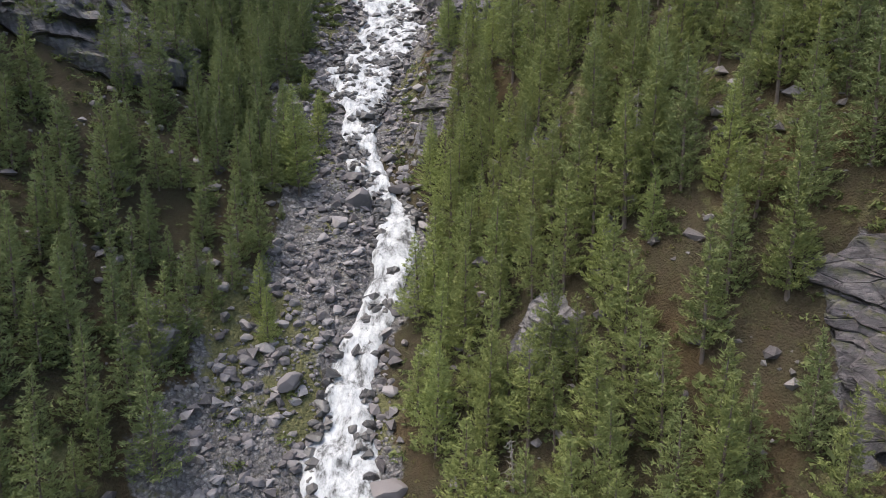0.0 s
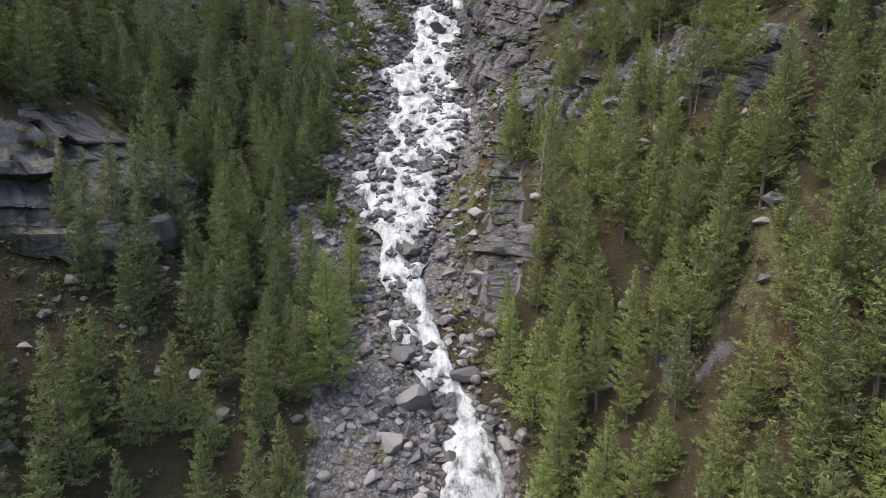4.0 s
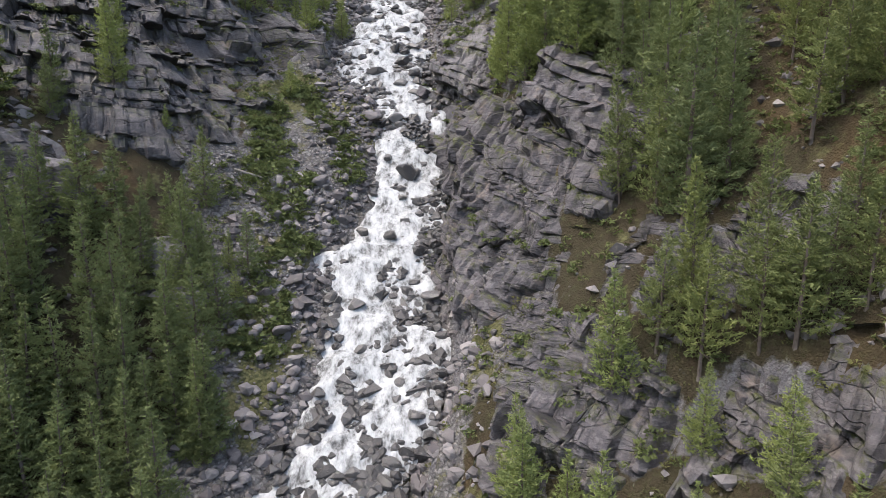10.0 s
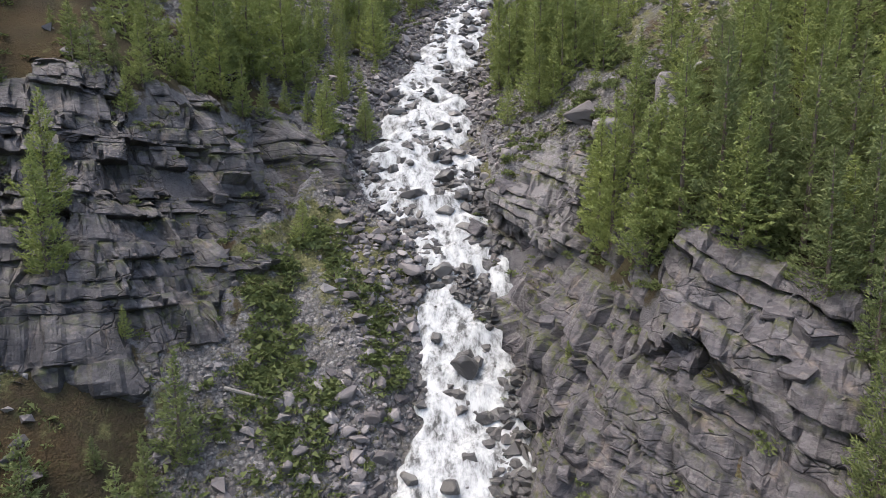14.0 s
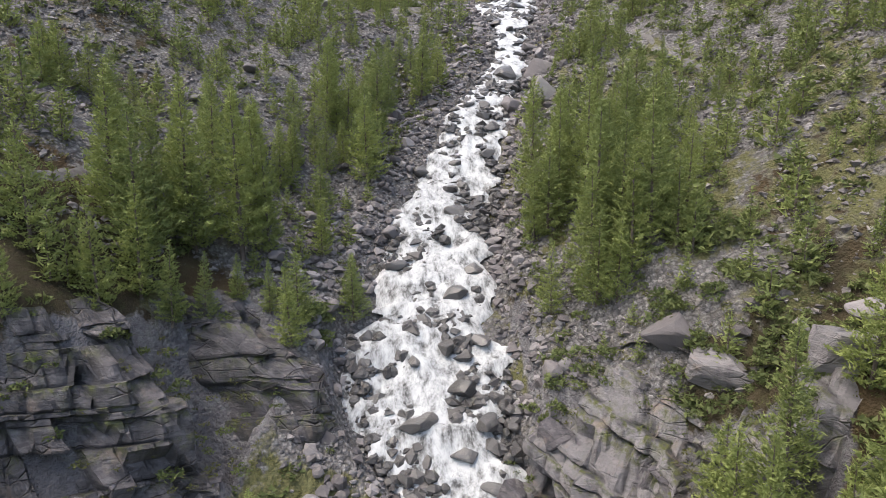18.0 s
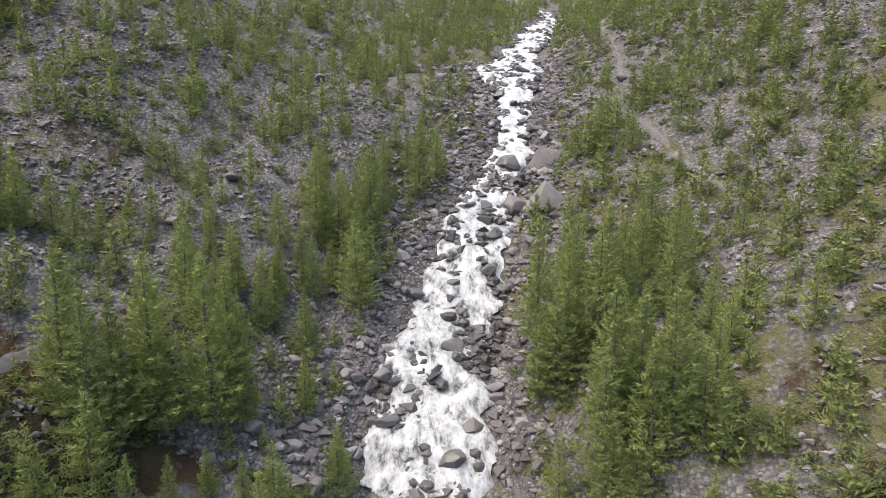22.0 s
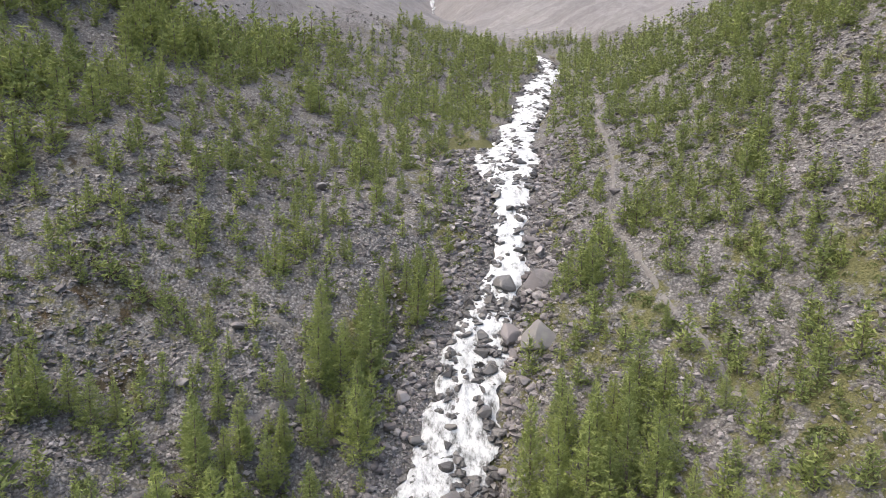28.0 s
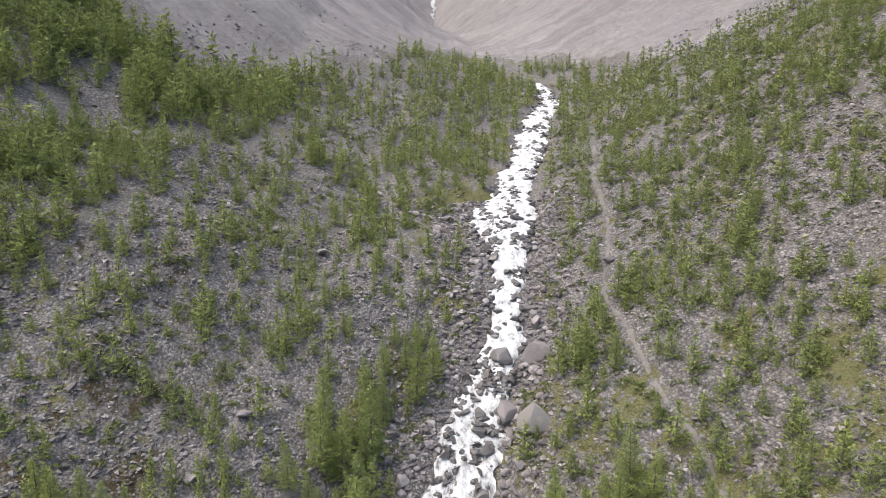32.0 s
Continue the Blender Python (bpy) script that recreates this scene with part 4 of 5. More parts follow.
PALE = mesh_np("boulder", *peaked_boulder(), [mat_pale])
BIG_WET = [mesh_np("boulder", v, f, [mat_wet]) for v, f in ROCKS_BIG]
rng = np.random.default_rng(5)
for x, y, w in KEY_BOULDERS:
    if cliff_mask(np.array(x), np.array(y)) > 0.6:
        continue
    off = abs(x - float(stream_x(y))) / (float(stream_w(y)) / 2)
    wet = off < 0.95
    z = float(ground_z(x, y)) + (0.75 + 0.12 * w if wet else 0.18 * w)
    pick = rng.integers(10)
    me = BIG_WET[pick] if wet else PALE if w > 7 else BIG[pick]
    ob = new("boulder", me)
    ob.matrix_basis = pose(x, y, z, rng.uniform(-18, 18), rng.uniform(-18, 18), 0 if w > 7 else rng.uniform(0, 360)) @ Matrix.Diagonal((w, w, w * rng.uniform(0.8, 1.05), 1))
    tagged(ob, "dark wet boulder with white water breaking round it" if wet else "pale angular gneiss boulder lying on scree", "boulder", "boulders of the torrent" if wet else "boulders on the banks")


# further boulders heaped along both banks
n = 900
by = rng.uniform(52, 290, n)
bd = rng.uniform(-19, 15, n)
bx = stream_x(by) + bd
edge = np.abs(bd) - stream_w(by) / 2
ok = (edge > 0.4) & (edge < np.where(bd < 0, 10, np.where((by > 98) & (by < 150), 8, 3.5))) & (cliff_mask(bx, by) < 0.3)
for x, y in list(zip(bx[ok], by[ok]))[:230]:
    w = 0.9 + 1.7 * rng.random() ** 2
    ob = new("boulder", BIG[rng.integers(10)])
    ob.matrix_basis = pose(x, y, float(ground_z(x, y)) + 0.15 * w, rng.uniform(-25, 25), rng.uniform(-25, 25), rng.uniform(0, 360)) @ Matrix.Diagonal((w, w, w * rng.uniform(0.7, 1.0), 1))
    tagged(ob, "grey angular boulder among stones of the bank", "boulder", "boulders on the banks")


# the far fall at the valley's head
def far_fall():
    y = np.arange(1165, 1330, 2.0)[:, None]
    u = np.linspace(-1, 1, 9)[None]
    x = stream_x(y) + 6 * fbm(y / 30, y * 0, 78, 2) + u * (2.4 + 1.4 * fbm(y / 18, y * 0, 79, 2))
    y = y + 0 * u
    z = ground_z(x, y) + 2.5 - 1.5 * u**2
    me = mesh_np("water", np.stack([x, y, z], -1).reshape(-1, 3), grid_faces(*x.shape), [mat_water], uv=np.stack([x * 0.3, y * 0.2], -1).reshape(-1, 2), smooth=True)
    tagged(new("far_water", me), "thin white waterfall on the dark rock step at the valley head", "water", kind="structure")


far_fall()


# ---- loose stones: banks, bed and screes ----
def stones(name, n, shapes, area, keep, sizes, mat, label, seed, sink=0.1, lift=0.0):
    rng = np.random.default_rng(seed)
    y = rng.uniform(area[2], area[3], n)
    d = rng.uniform(area[0], area[1], n)
    x = stream_x(y) + d
    ok = keep(d, x, y, rng) & ~on_trail(x, y)
    x, y = x[ok], y[ok]
    s = sizes[0] + (sizes[1] - sizes[0]) * rng.random(len(x)) ** 3.2
    z = ground_z(x, y) + s * (0.22 - sink) + lift
    v, f, who = scattered(shapes, np.stack([x, y, z], -1), s, rng.uniform(0, 6.28, len(x)), tilt=rng.normal(0, 0.5, len(x)), rng=rng)
    tagged(new(name, mesh_np(name, v, f, [mat])), label, "stones", kind="stuff")


def on_banks(d, x, y, rng):
    w, ad = stream_w(y) / 2, np.abs(d)
    reach = np.where(d < 0, np.where(y < 100, 14, 11), np.where((y > 100) & (y < 150), 8, np.where(y > 230, 8, np.where(y > 150, 5.5, 3))))
    return (ad > w * 0.98) & (rng.random(len(d)) < np.clip(1.25 - (ad - w) / reach, 0, 1)) & (cliff_mask(x, y) < 0.6)


def in_bed(d, x, y, rng):
    w = stream_w(y)
    bar = (y > 116) & (y < 150) & (d > 0.12 * w)
    rocky = (y > 184) & (y < 235) & (d < -1) | (y > 104) & (y < 168) & (d > 0.8)
    need = np.where(bar, -0.75, np.where(rocky, 0.0, np.where((y > 184) & (y < 240), 0.18, np.where((y > 98) & (y < 184), 0.24, 0.36))))
    return (np.abs(d) < w * 0.5) & (fbm(x / 2.2, y / 4, 71) + 0.45 * np.abs(d) / w > need)


def on_scree(d, x, y, rng):
    thin = (d > 12) & (y < 330) & (rng.random(len(d)) < 0.25)
    gully = (y > 148) & (y < 196) & (d < -7) & (d > -25)
    upper = (y > np.where(d > 0, 182, 192)) & (np.abs(d) > stream_w(y) * 0.6)
    return (gully | upper) & ~thin & (fbm(x / 9, y / 9, 73) > -0.15 - 0.2 * rng.random(len(d))) & (cliff_mask(x, y) < 0.4)


stones("bank_stones", 26000, ROCKS_MID + ROCKS_SMALL + ROCKS_TINY, (-24, 18, 15, 300), on_banks, (0.35, 1.8), mat_stones, "grey worn stones heaped along the torrent", 81)
stones("bed_stones", 46000, ROCKS_MID + ROCKS_SMALL * 7 + ROCKS_TINY * 4, (-9, 9, 50, 420), in_bed, (0.28, 2.0), mat_wet_stones, "dark wet stones in the white water", 82, lift=0.5)
stones("scree_stones", 90000, ROCKS_SMALL + ROCKS_TINY * 5, (-75, 65, 145, 300), on_scree, (0.2, 0.95), mat_stones, "grey scree stones between young larches", 83)
stones("far_scree_stones", 12000, ROCKS_TINY, (-110, 100, 290, 420), on_scree, (0.35, 1.3), mat_stones, "scattered pale stones on the upper slope", 84)


def in_forest(d, x, y, rng):
    return (np.abs(d) > stream_w(y) / 2 + 6) & (fbm(x / 6, y / 6, 77) > 0.05) & (cliff_mask(x, y) < 0.7)


stones("forest_stones", 9000, ROCKS_TINY * 3 + ROCKS_SMALL, (-60, 60, 40, 190), in_forest, (0.3, 1.8), mat_stones, "mossy grey stones on the forest floor", 85)


# ---- trails ----
def trail(name, points, width, label):
    p = np.array(points, float)
    seg = np.r_[0, np.cumsum(np.hypot(*np.diff(p, axis=0).T))]
    t = np.arange(0, seg[-1], 0.5)
    x, y = smooth_table(seg, p[:, 0], t) + 0.3 * fbm(t / 4, t * 0, 91), smooth_table(seg, p[:, 1], t)
    gx, gy = np.gradient(x), np.gradient(y)
    g = np.hypot(gx, gy)
    us = np.linspace(-1, 1, 7)
    w = width * (0.8 + 0.35 * fbm(t / 3, t * 0, 92, 2))
    xx = x[:, None] - gy[:, None] / g[:, None] * us * w[:, None] / 2
    yy = y[:, None] + gx[:, None] / g[:, None] * us * w[:, None] / 2
    zz = ground_z(xx, yy) + 0.1 - 0.12 * us**2
    me = mesh_np(name, np.stack([xx, yy, zz], -1).reshape(-1, 3), grid_faces(*xx.shape), [mat_trail], smooth=True)
    tagged(new(name, me), label, "trail", kind="structure")


trail("trail_right", TRAIL_RIGHT, 0.95, "pale trodden hiking trail climbing beside the torrent")
trail("trail_left", TRAIL_LEFT, 0.9, "narrow pale hiking trail across the scree")
trail("trail_bend", TRAIL_BEND, 0.6, "pale worn patch of trail on scree")


# ---- conifers ----
def crown_shape(seed, n, size, radius=0.2, base=0.06, droop=0.15, curl=0.35, ragged=0.3, slim=(0.07, 0.13), branches=64, belly=0.85, lift=(0.45, 0.5), inner=0.62):
    """Needles of a tree 1 high: n fine sprays along boughs that shorten to the tip."""
    rng = np.random.default_rng(seed)
    t = base + (0.985 - base) * (np.arange(branches) + rng.random(branches)) / branches
    reach = radius * np.clip((1.02 - t) / (1 - base), 0, 1) ** belly * rng.uniform(1 - ragged, 1 + 0.5 * ragged, branches)
    reach = reach * np.clip(0.6 + 3 * (t - base), 0, 1) + 0.006
    turn = np.arange(branches) * 2.39996 + rng.normal(0, 0.35, branches)
    share = reach**1.2
    k = rng.choice(branches, n, p=share / share.sum())
    s = rng.uniform(0.03, 1, n) ** inner
    out = np.stack([np.cos(turn[k]), np.sin(turn[k]), np.zeros(n)], -1)
    side = np.stack([-out[:, 1], out[:, 0], np.zeros(n)], -1)
    r = reach[k]
    c = out * (s * r)[:, None] + side * (rng.normal(0, 0.24, n) * r * (1.2 - s))[:, None]
    c[:, 2] = t[k] + r * s * (curl * s - droop) + rng.normal(0, 0.009, n)
    a = out * rng.uniform(0.3, 1, n)[:, None] + side * rng.normal(0, 0.55, n)[:, None]
    a[:, 2] = rng.normal(*lift, n)
    a *= (size * rng.uniform(0.6, 1.3, n) / np.linalg.norm(a, axis=1))[:, None]
    b = np.cross(a, rng.normal(size=(n, 3)))
    b *= (size * rng.uniform(*slim, n) / (np.linalg.norm(b, axis=1) + 1e-9))[:, None]
    v = np.stack([c - a * 0.4 + b, c - a * 0.4 - b, c + a * 0.6], 1).reshape(-1, 3)
    return v, np.arange(len(v)).reshape(-1, 3)


def tube(a, b, ra, rb, sides=6):
    a, b = np.array(a, float), np.array(b, float)
    w = (b - a) / np.linalg.norm(b - a)
    u = np.cross(w, (0.3, 0.9, 0.1))
    u /= np.linalg.norm(u)
    q = np.cross(w, u)
    an = np.arange(sides) * 2 * math.pi / sides
    ring = np.cos(an)[:, None] * u + np.sin(an)[:, None] * q
    v = np.concatenate([a + ring * ra, b + ring * rb])
    i = np.arange(sides)
    j = (i + 1) % sides
    f = np.concatenate([np.stack([i, j, j + sides], -1), np.stack([i, j + sides, i + sides], -1)])
    return v, f


def joined(pieces):
    vs, fs, n = [], [], 0
    for v, f in pieces:
        vs.append(v)
        fs.append(f + n)
        n += len(v)
    return np.concatenate(vs), np.concatenate(fs)


def trunk_shape(seed, limbs=14, thick=0.013):
    rng = np.random.default_rng(seed)
    bend = rng.normal(0, 0.012, 2)
    pts = [(bend[0] * t * t, bend[1] * t * t, t) for t in (-0.06, 0.02, 0.3, 0.65, 0.97)]
    rad = [thick * 1.7, thick * 1.15, thick * 0.85, thick * 0.5, thick * 0.08]
    pieces = [tube(pts[k], pts[k + 1], rad[k], rad[k + 1]) for k in range(4)]
    for k in range(limbs):
        t = rng.uniform(0.1, 0.8)
        az, ln = rng.uniform(0, 6.28), 0.15 * (1.05 - t) * rng.uniform(0.6, 1.0)
        pieces.append(tube((0, 0, t), (ln * math.cos(az), ln * math.sin(az), t + rng.uniform(-0.05, 0.02)), thick * 0.22, thick * 0.06, 3))
    return joined(pieces)


LARCH = [crown_shape(300 + k, 2800, 0.043, 0.23 + 0.025 * (k % 3), 0.03 + 0.03 * (k % 2), slim=(0.09, 0.16), branches=110, belly=0.92) for k in range(6)]
AIRY = [crown_shape(320 + k, 2200, 0.044, 0.22 + 0.025 * (k % 3), 0.12 + 0.04 * (k % 4), 0.2, 0.4, 0.5, slim=(0.09, 0.15), branches=72, belly=0.8) for k in range(7)]
SPRUCE = [crown_shape(340 + k, 2600, 0.043, 0.22 + 0.025 * (k % 3), 0.03, 0.25, 0.3, 0.4, slim=(0.09, 0.16), branches=104, belly=0.92) for k in range(6)]
TALL_LARCH = [crown_shape(350 + k, 4200, 0.032, 0.19 + 0.025 * (k % 3), 0.06 + 0.05 * (k % 2), 0.2, 0.35, 0.4, slim=(0.1, 0.17), branches=130, belly=0.85) for k in range(4)]
TALL_SPRUCE = [crown_shape(356 + k, 4200, 0.032, 0.2 + 0.025 * (k % 3), 0.04, 0.28, 0.3, 0.4, slim=(0.1, 0.17), branches=130, belly=0.92) for k in range(4)]
TRUNKS = [trunk_shape(360 + k) for k in range(4)]
trunk_meshes = [mesh_np("trunk", v, f, [mat_bark]) for v, f in TRUNKS]
KINDS = {
    "larch_tree": ([mesh_np("crown", v, f, [mat_larch]) for v, f in LARCH], "slender green larch with soft feathery branches", "larches along the torrent"),
    "airy_larch_tree": ([mesh_np("crown", v, f, [mat_airy]) for v, f in AIRY], "open-crowned yellow-green larch with bare lower limbs", "larches on the sunny slope"),
    "spruce_or_shaded_tree": ([mesh_np("crown", v, f, [mat_spruce]) for v, f in SPRUCE], "dense dark green spruce or shade-toned larch in steep forest", "spruces of the lower forest"),
}
TALL = {
    "larch_tree": [mesh_np("crown", v, f, [mat_larch]) for v, f in TALL_LARCH],
    "airy_larch_tree": [mesh_np("crown", v, f, [mat_airy]) for v, f in TALL_LARCH],
    "spruce_or_shaded_tree": [mesh_np("crown", v, f, [mat_spruce]) for v, f in TALL_SPRUCE],
}
tree_rng = np.random.default_rng(9)


def tree(kind, x, y, h):
    crowns, label, group = KINDS[kind]
    crowns = TALL[kind] if h > 12.5 else crowns
    base = new(kind)
    wide = tree_rng.uniform(0.88, 1.15)
    base.matrix_basis = pose(x, y, float(ground_z(x, y)) - 0.15, tree_rng.normal(0, 1.5), tree_rng.normal(0, 1.5), tree_rng.uniform(0, 360)) @ Matrix.Diagonal((h * wide, h * wide, h, 1))
    tagged(base, ("tall " if h > 11 else "young " if h < 6 else "") + label, "tree", group)
    part("trunk", trunk_meshes[tree_rng.integers(4)], base)
    part("crown", crowns[tree_rng.integers(len(crowns))], base)


placed = []
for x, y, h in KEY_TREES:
    # larches right of the cliff take the darker spruce needles as painted shade
    tree("spruce_or_shaded_tree" if x < -22 and y < 160 or x > 11 and 120 < y < 172 else "larch_tree", x, y, h)
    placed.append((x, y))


# forest stands: x from, x to, y from, y to, trees per square metre, heights, kind
LOWER_STANDS = [
    (2, 42, 30, 64, 0.07, (8, 13), "airy_larch_tree"),
    (-50, -21, 38, 98, 0.05, (7, 12), "spruce_or_shaded_tree"),
    (-95, -24, 36, 148, 0.034, (9, 15), "spruce_or_shaded_tree"),
    (-58, -25, 98, 146, 0.055, (9, 14), "spruce_or_shaded_tree"),
    (-27, -20, 55, 76, 0.03, (5, 8), "larch_tree"),
    (1, 62, 34, 104, 0.088, (8, 14), "airy_larch_tree"),
    (14, 62, 104, 128, 0.055, (8, 14), "airy_larch_tree"),
    (3, 30, 84, 112, 0.04, (7, 12), "larch_tree"),
    (-3, 5, 55, 104, 0.06, (8, 12), "larch_tree"),
    (30, 70, 128, 178, 0.03, (8, 13), "airy_larch_tree"),
    (12, 32, 116, 143, 0.035, (9, 15), "airy_larch_tree"),
]
UPPER_STANDS = [
    (12, 32, 148, 176, 0.07, (9, 14), "larch_tree"),
    (4, 15, 158, 170, 0.07, (8, 13), "larch_tree"),
    (-90, -48, 148, 200, 0.03, (6, 12), "spruce_or_shaded_tree"),
    (-62, -34, 190, 216, 0.022, (6, 13), "larch_tree"),
    (-2, 16, 198, 222, 0.05, (7, 13), "larch_tree"),
    (-32, -20, 222, 252, 0.025, (5, 10), "larch_tree"),
    (-30, -23, 100, 150, 0.035, (3.5, 8), "larch_tree"),
]
STANDS = LOWER_STANDS + UPPER_STANDS
spots = []
stand_rng = np.random.default_rng(12)
grid = {}


def free(x, y, gap):
    i, j = int(x // 3), int(y // 3)
    for a in (i - 1, i, i + 1):
        for b in (j - 1, j, j + 1):
            for px, py in grid.get((a, b), ()):
                if (px - x) ** 2 + (py - y) ** 2 < gap * gap:
                    return False
    return True


def settle(x, y):
    grid.setdefault((int(x // 3), int(y // 3)), []).append((x, y))


for x, y in placed:
    settle(x, y)
for x0, x1, y0, y1, dens, hs, kind in STANDS:
    n = int((x1 - x0) * (y1 - y0) * dens * 1.5)
    xs, ys = stand_rng.uniform(x0, x1, n), stand_rng.uniform(y0, y1, n)
    off = xs - stream_x(ys)
    clear = stream_w(ys) / 2 + np.where(off < 0, np.where(ys < 112, 13, 6), 3.0)
    ok = (np.abs(off) > clear) & (xs < 0.72 * ys + 20) & (xs > -0.72 * ys - 26) & (cliff_mask(xs, ys) < 0.35 + 0.5 * stand_rng.random(n)) & (vnoise(xs / 9, ys / 9, 95) > np.where(ys < 180, -0.8, -0.45)) & ~on_trail(xs, ys)
    for x, y in zip(xs[ok], ys[ok]):
        if -51 < x < -41 and 75 < y < 86:
            continue
        if free(x, y, 2.2):
            settle(x, y)
            dark = kind == "airy_larch_tree" and x > 20 and stand_rng.random() < 0.5
            spots.append((x, y, stand_rng.uniform(*hs), "spruce_or_shaded_tree" if dark else kind))
for x, y, h, kind in spots:
    if -54 < x < 44:
        tree(kind, x, y, h)


def woods(name, items, shapes, mat, label, category="trees"):
    """Trees past counting, joined: items are rows of x, y, height."""
    it = np.array(items)
    rng = np.random.default_rng(len(it))
    place = np.stack([it[:, 0], it[:, 1], ground_z(it[:, 0], it[:, 1]) - 0.1], -1)
    wide = it[:, 2] * rng.uniform(0.9, 1.25, len(it))
    v, f, who = scattered(shapes, place, np.stack([wide, wide, it[:, 2]], -1), rng.uniform(0, 6.28, len(it)), rng=rng)
    tint = rng.random(len(it))[who]
    stem = joined([tube((0, 0, -0.05), (0, 0, 0.4), 0.016, 0.011, 4), tube((0, 0, 0.4), (0, 0, 0.95), 0.011, 0.002, 3)])
    tv, tf, tw = scattered([stem], place, np.stack([wide, wide, it[:, 2]], -1), rng.uniform(0, 6.28, len(it)), rng=rng)
    me = mesh_np(name, np.concatenate([v, tv]), np.concatenate([f, tf + len(v)]), [mat, mat_bark], attrs=[("tint", np.concatenate([tint, tint[:1].repeat(len(tv))]))],
                 slots=np.r_[np.zeros(len(f)), np.ones(len(tf))])
    tagged(new(name, me), label, category, kind="stuff")


mat_far_spruce = needle_material("far_spruce_needles", (0.115, 0.147, 0.057), (0.163, 0.193, 0.066), (0.220, 0.251, 0.090), True)

EDGE = [crown_shape(400 + k, 950, 0.064, 0.24, 0.05, slim=(0.1, 0.18), branches=60) for k in range(5)]
woods("edge_spruce_forest", [v[:3] for v in spots if v[0] <= -54], EDGE, mat_far_spruce, "dark spruce forest on the steep upper side of the gorge")
woods("edge_larch_forest", [v[:3] for v in spots if v[0] >= 44], EDGE, mat_woods, "green larch forest on the upper slope")

# young larches over the upper screes, closing to a wood at the head
SLOPE = [crown_shape(430 + k, 70, 0.15, 0.27, 0.03, slim=(0.14, 0.24), branches=26, belly=1.0, ragged=0.2, inner=1.0) for k in range(6)]
YOUNG = [crown_shape(460 + k, 250, 0.105, 0.29 + 0.03 * (k % 3), 0.03, slim=(0.13, 0.22), branches=50, ragged=0.25, belly=1.0, inner=1.0) for k in range(10)]
young = []
n = 19000
ys = stand_rng.uniform(184, 460, n)
offs = stand_rng.uniform(-135, 125, n)
xs = stream_x(ys) + offs
away = np.abs(offs) - stream_w(ys) / 2 - np.where(ys < 300, 2 + 9 * stand_rng.random(n), 0.8 + 2 * stand_rng.random(n))
p = np.where(ys < 300, np.where(offs > 12, 0.62, 0.5), 0.32 + 0.2 * np.clip((ys - 330) / 90, 0, 1))
p = np.where(offs < -75, np.maximum(p, 0.75), p) * np.where((offs > 30) & (ys > 300), 0.75, 1.0)
p = 0.72 * p * (1 + 0.8 * (vnoise(xs / 12, ys / 12, 96) + 0.5 * vnoise(xs / 4, ys / 4, 97)))
ok = (away > 0) & (np.abs(xs + 11) < 0.72 * (ys - 122) + 8) & (cliff_mask(xs, ys) < 0.4) & ~on_trail(xs, ys) & (ys < tree_line(xs) + 6 * vnoise(xs / 10, ys / 10, 98)) & (stand_rng.random(n) < p)
for x, y, off in zip(xs[ok], ys[ok], offs[ok]):
    if free(x, y, 1.6 if y < 300 else 2.0):
        settle(x, y)
        tall = 2.4 + 5.2 * stand_rng.random() ** 1.3 if y < 300 else stand_rng.uniform(3.5, 9.0)
        young.append((x, y, tall * (1.6 if off < -70 else 1.0)))
woods("young_larches", [v for v in young if v[1] < 330], YOUNG, mat_woods, "young yellow-green larches scattered over grey scree")
woods("upper_larch_wood", [v for v in young if v[1] >= 330], SLOPE, mat_woods, "light green larch wood closing the head of the valley")


# the forest goes on beyond the gorge on both sides and down the valley
OUTER = [crown_shape(480 + k, 22, 0.3, 0.22, 0.05, slim=(0.2, 0.3), branches=16) for k in range(5)]
n = 16000
ys = stand_rng.uniform(-135, 330, n)
offs = stand_rng.uniform(-210, 200, n)
xs = stream_x(ys) + offs
seen = np.where(ys > 184, np.abs(xs + 11) < 0.72 * (ys - 122) + 8, np.abs(offs) < np.where(ys > 20, np.clip(0.75 * ys + 34, 26, 78), 9))
ok = ~seen & (cliff_mask(xs, ys) < 0.4)
outer = []
for x, y in zip(xs[ok], ys[ok]):
    if free(x, y, 2.6):
        settle(x, y)
        outer.append((x, y, stand_rng.uniform(6, 13)))
woods("outer_spruce_forest", [v for v in outer if v[0] < -10], OUTER, mat_far_spruce, "dense spruce forest beyond the gorge")
woods("outer_larch_forest", [v for v in outer if v[0] >= -10], OUTER, mat_woods, "larch forest on the slope beyond the gorge")


# dead larches: bare pale limbs among the living
def dead_shape(seed):
    rng = np.random.default_rng(seed)
    pieces = [tube((0, 0, -0.05), (0.01, 0, 0.5), 0.016, 0.011), tube((0.01, 0, 0.5), (0, 0.01, 1.0), 0.011, 0.002)]
    for k in range(46):
        t = rng.uniform(0.18, 0.96)
        az, ln = k * 2.4 + rng.normal(0, 0.4), 0.24 * (1.1 - t) * rng.uniform(0.6, 1.2)
        tip = np.array([ln * math.cos(az), ln * math.sin(az), t + rng.uniform(-0.07, 0.03)])
        mid = tip * 0.55 + np.array([0, 0, t * 0.45 + rng.uniform(-0.03, 0.01)])
        pieces += [tube((0, 0, t), mid, 0.0045, 0.003, 3), tube(mid, tip, 0.003, 0.001, 3)]
        pieces.append(tube(mid, mid + rng.normal(0, 0.03, 3), 0.0025, 0.001, 3))
    return joined(pieces)


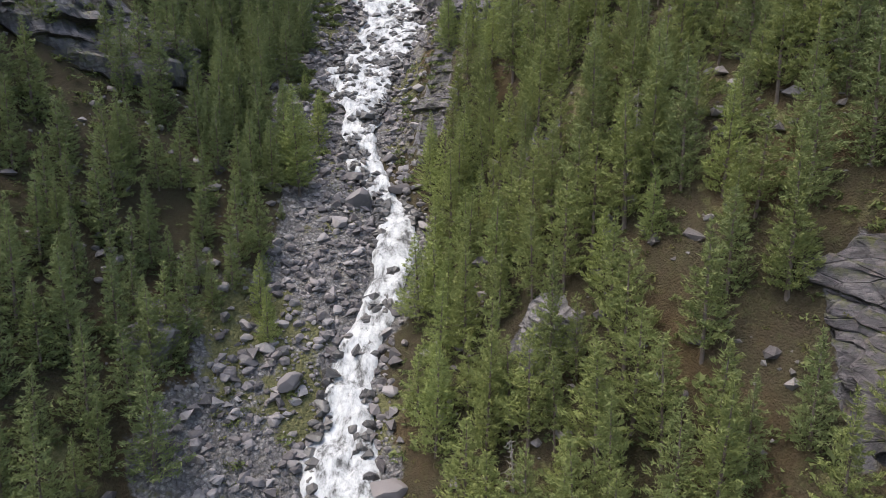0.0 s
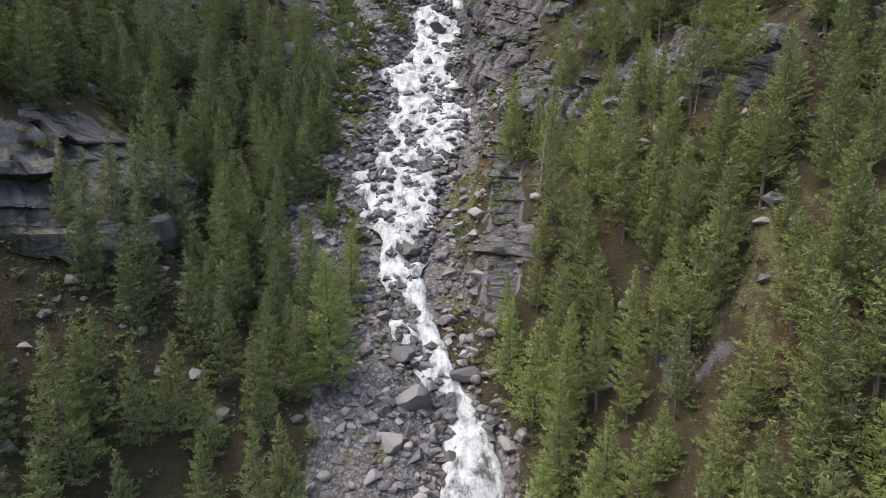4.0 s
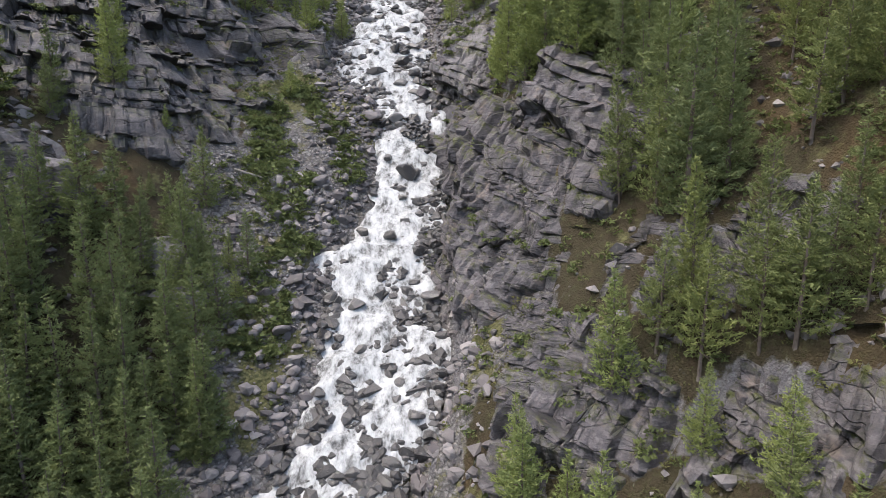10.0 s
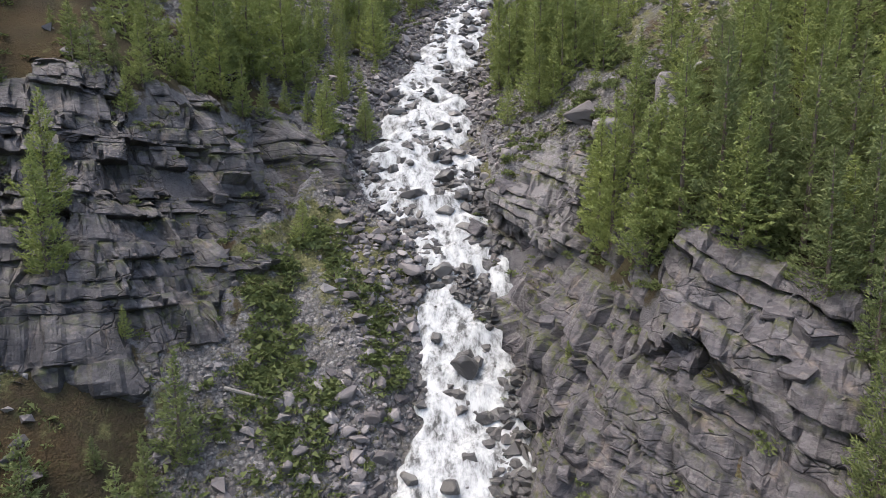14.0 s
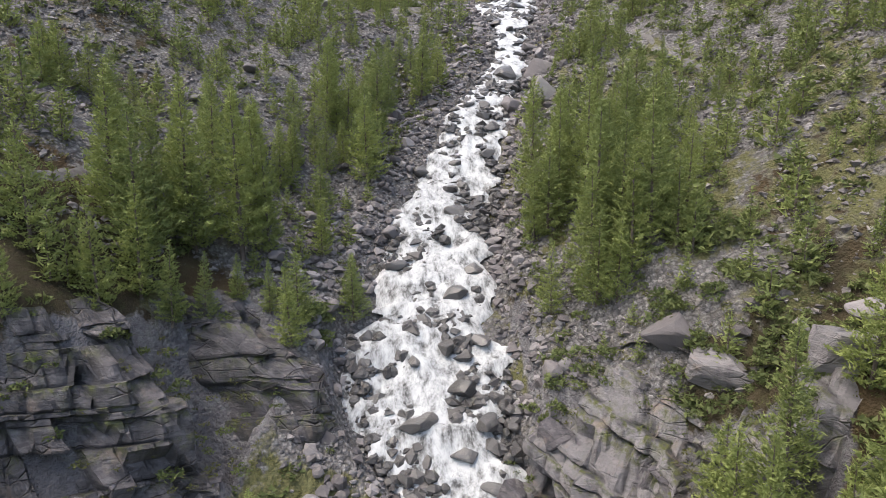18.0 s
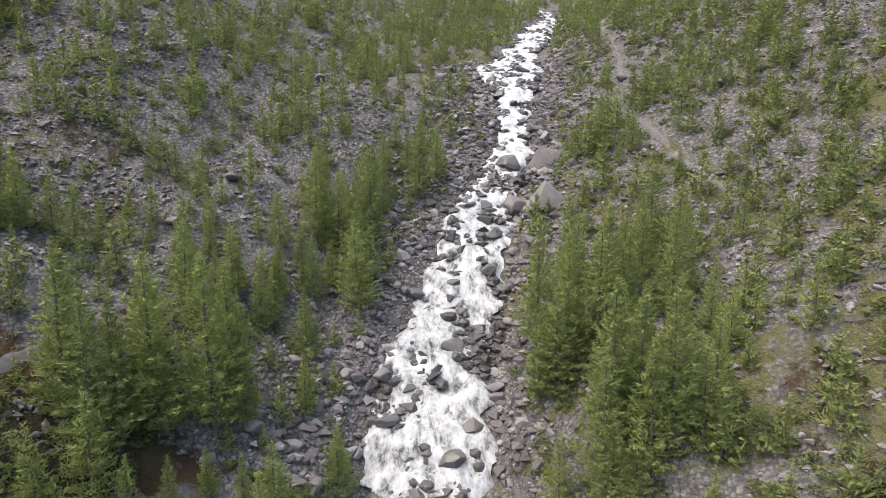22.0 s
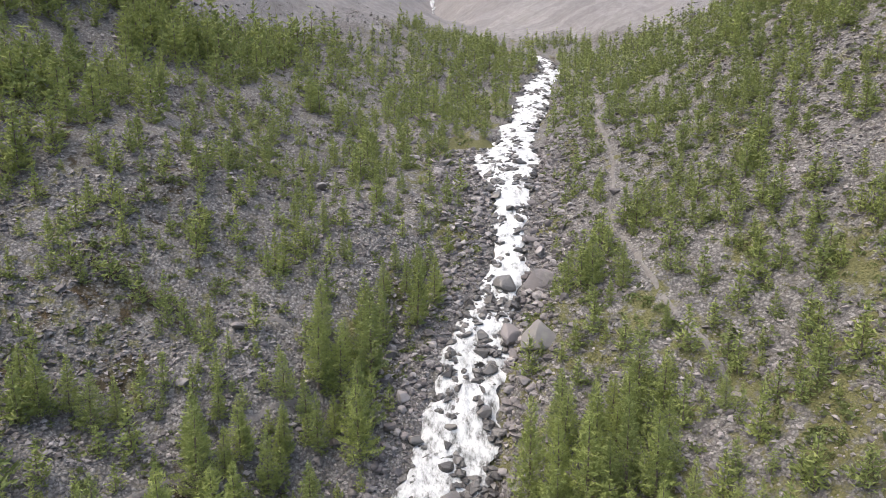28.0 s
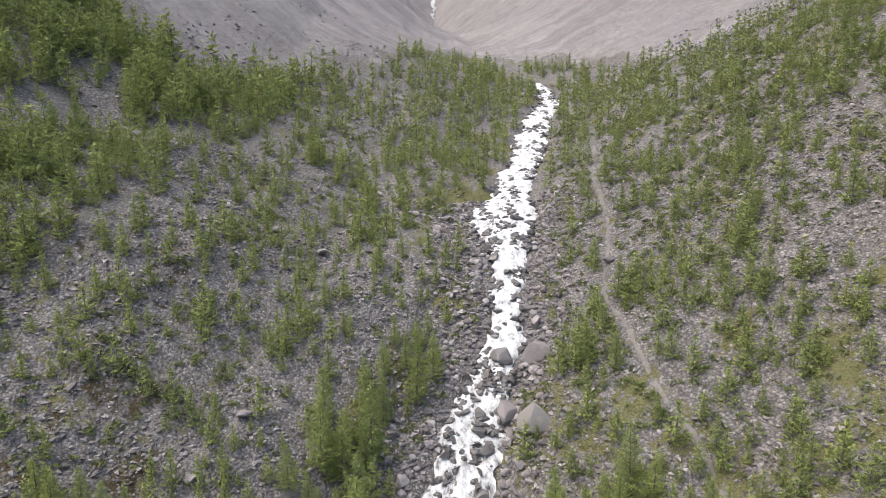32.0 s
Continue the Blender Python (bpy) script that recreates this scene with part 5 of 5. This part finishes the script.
dead_meshes = [mesh_np("dead_larch_tree", v, f, [mat_dead]) for v, f in (dead_shape(450 + k) for k in range(3))]
for _ in range(16):
    x, y = stand_rng.uniform(3, 45), stand_rng.uniform(38, 128)
    if cliff_mask(np.array(x), np.array(y)) > 0.2:
        continue
    ob = new("dead_larch_tree", dead_meshes[stand_rng.integers(3)])
    h = stand_rng.uniform(5, 9)
    ob.matrix_basis = pose(x, y, float(ground_z(x, y)), stand_rng.normal(0, 4), stand_rng.normal(0, 4), stand_rng.uniform(0, 360)) @ Matrix.Diagonal((h, h, h, 1))
    tagged(ob, "bare dead larch with pale grey limbs among living trees", "tree", "dead larches")

# fallen trunks
for (ax, ay), (bx, by) in [((-60.0, 197.0), (-56.5, 199.5)), ((-32.6, 162.0), (-28.6, 162.3)), ((-8.2, 268.0), (-4.6, 266.4))]:
    a = np.array([ax, ay, float(ground_z(ax, ay)) + 0.35])
    b = np.array([bx, by, float(ground_z(bx, by)) + 0.3])
    log = mesh_np("fallen_log", *joined([tube(a - a, b - a, 0.2, 0.13, 8), tube((b - a) * 0.6, (b - a) * 0.6 + np.array([0.3, 0.4, 0.5]), 0.05, 0.02, 4)]), [mat_dead])
    ob = new("fallen_log", log)
    ob.location = a
    tagged(ob, "pale weathered fallen trunk lying on the scree", "log")


# ---- low growth ----
def bush_shape(seed, n, size):
    rng = np.random.default_rng(seed)
    c = rng.normal(0, 1, (n, 3))
    c /= np.linalg.norm(c, axis=1)[:, None]
    c[:, 2] = np.abs(c[:, 2]) * 0.75
    c *= rng.uniform(0.35, 0.55, (n, 1))
    tris = []
    for p in c:
        a, b = rng.normal(size=3) * size, rng.normal(size=3) * size * 0.6
        tris.append((p - a * 0.5, p + a * 0.5, p + b))
    v = np.array(tris).reshape(-1, 3)
    return v, np.arange(len(v)).reshape(-1, 3)


def low_growth(name, n, area, keep, sizes, shapes, mat, label, seed, lift=-0.05):
    rng = np.random.default_rng(seed)
    y, d = rng.uniform(area[2], area[3], n), rng.uniform(area[0], area[1], n)
    x = stream_x(y) + d
    ok = keep(d, x, y, rng) & ~on_trail(x, y)
    x, y = x[ok], y[ok]
    s = rng.uniform(*sizes, len(x))
    v, f, who = scattered(shapes, np.stack([x, y, ground_z(x, y) + lift], -1), np.stack([s, s, s * 0.8], -1), rng.uniform(0, 6.28, len(x)), rng=rng)
    me = mesh_np(name, v, f, [mat], attrs=[("tint", rng.random(len(x))[who])])
    tagged(new(name, me), label, "shrubs", kind="stuff")


def beside(d, x, y, rng):
    return (np.abs(d) > stream_w(y) / 2 + 2) & (fbm(x / 7, y / 7, 35) > 0.0) & (rng.random(len(d)) < np.where(np.abs(d) < 30, 1, 0.6))


BUSHES = [bush_shape(500 + k, 64, 0.19) for k in range(5)]
TUFTS = [bush_shape(520 + k, 22, 0.22) for k in range(5)]
low_growth("low_shrubs", 4000, (-60, 60, 40, 300), beside, (0.7, 2.2), BUSHES, mat_shrub, "low green alder and juniper shrubs between stones", 101)


def in_gully(d, x, y, rng):
    return (d < -stream_w(y) / 2 - 2) & (fbm(x / 6, y / 9, 41) > 0.02) & (cliff_mask(x, y) < 0.5)


low_growth("gully_shrubs", 3000, (-26, -6.5, 96, 202), in_gully, (1.0, 2.8), BUSHES, mat_shrub, "dark green alder bushes along the scree gully", 103)


def under_trees(d, x, y, rng):
    return (np.abs(d) > stream_w(y) / 2 + np.where(d < 0, 12, 3)) & (cliff_mask(x, y) < 0.4) & (fbm(x / 5, y / 5, 43) > -0.25)


def on_ledges(d, x, y, rng):
    return (cliff_mask(x, y) > 0.7) & (y > 100) & (fbm(x / 2.5, y / 2.5, 45) > 0.2)


low_growth("ledge_shrubs", 2600, (-52, 30, 100, 195), on_ledges, (0.6, 1.5), BUSHES, mat_shrub, "small green shrubs on the ledges of the cliffs", 105, 0.45)
low_growth("forest_undergrowth", 12000, (-70, 75, 30, 186), under_trees, (0.7, 1.9), TUFTS, mat_shrub, "low green undergrowth on the forest floor", 104)
low_growth("grass_tufts", 16000, (-50, 50, 40, 290), beside, (0.4, 1.0), TUFTS, mat_grass, "tufts of yellow-green mountain grass", 102)


def on_upper_scree(d, x, y, rng):
    thick = np.where(d > 10, 0.85, 0.3) * (1 + 1.2 * fbm(x / 10, y / 10, 47))
    return (np.abs(d) > stream_w(y) / 2 + 4) & (rng.random(len(d)) < thick) & (cliff_mask(x, y) < 0.4) & (y < tree_line(x))


SMALL_BUSHES = [bush_shape(540 + k, 26, 0.24) for k in range(6)]
low_growth("scree_shrubs", 8500, (-70, 85, 190, 400), on_upper_scree, (0.8, 2.2), SMALL_BUSHES, mat_shrub, "low dark green bushes and seedlings on the upper scree", 106)


def on_bluff(d, x, y, rng):
    return fbm(x / 3, y / 3, 49) > -0.15


low_growth("bluff_shrubs", 160, (8, 30, 184, 195), on_bluff, (0.9, 2.4), BUSHES, mat_shrub, "shrubs and dwarf pines on top of the rock bluff", 107, 0.35)


def above_cliff(d, x, y, rng):
    return (cliff_mask(x, y) < 0.75) & (fbm(x / 3, y / 3, 53) > -0.2)


low_growth("cliff_top_shrubs", 1500, (12, 44, 146, 184), above_cliff, (0.7, 2.0), BUSHES, mat_shrub, "brown-green shrubs and heath above the cliff", 108, 0.1)
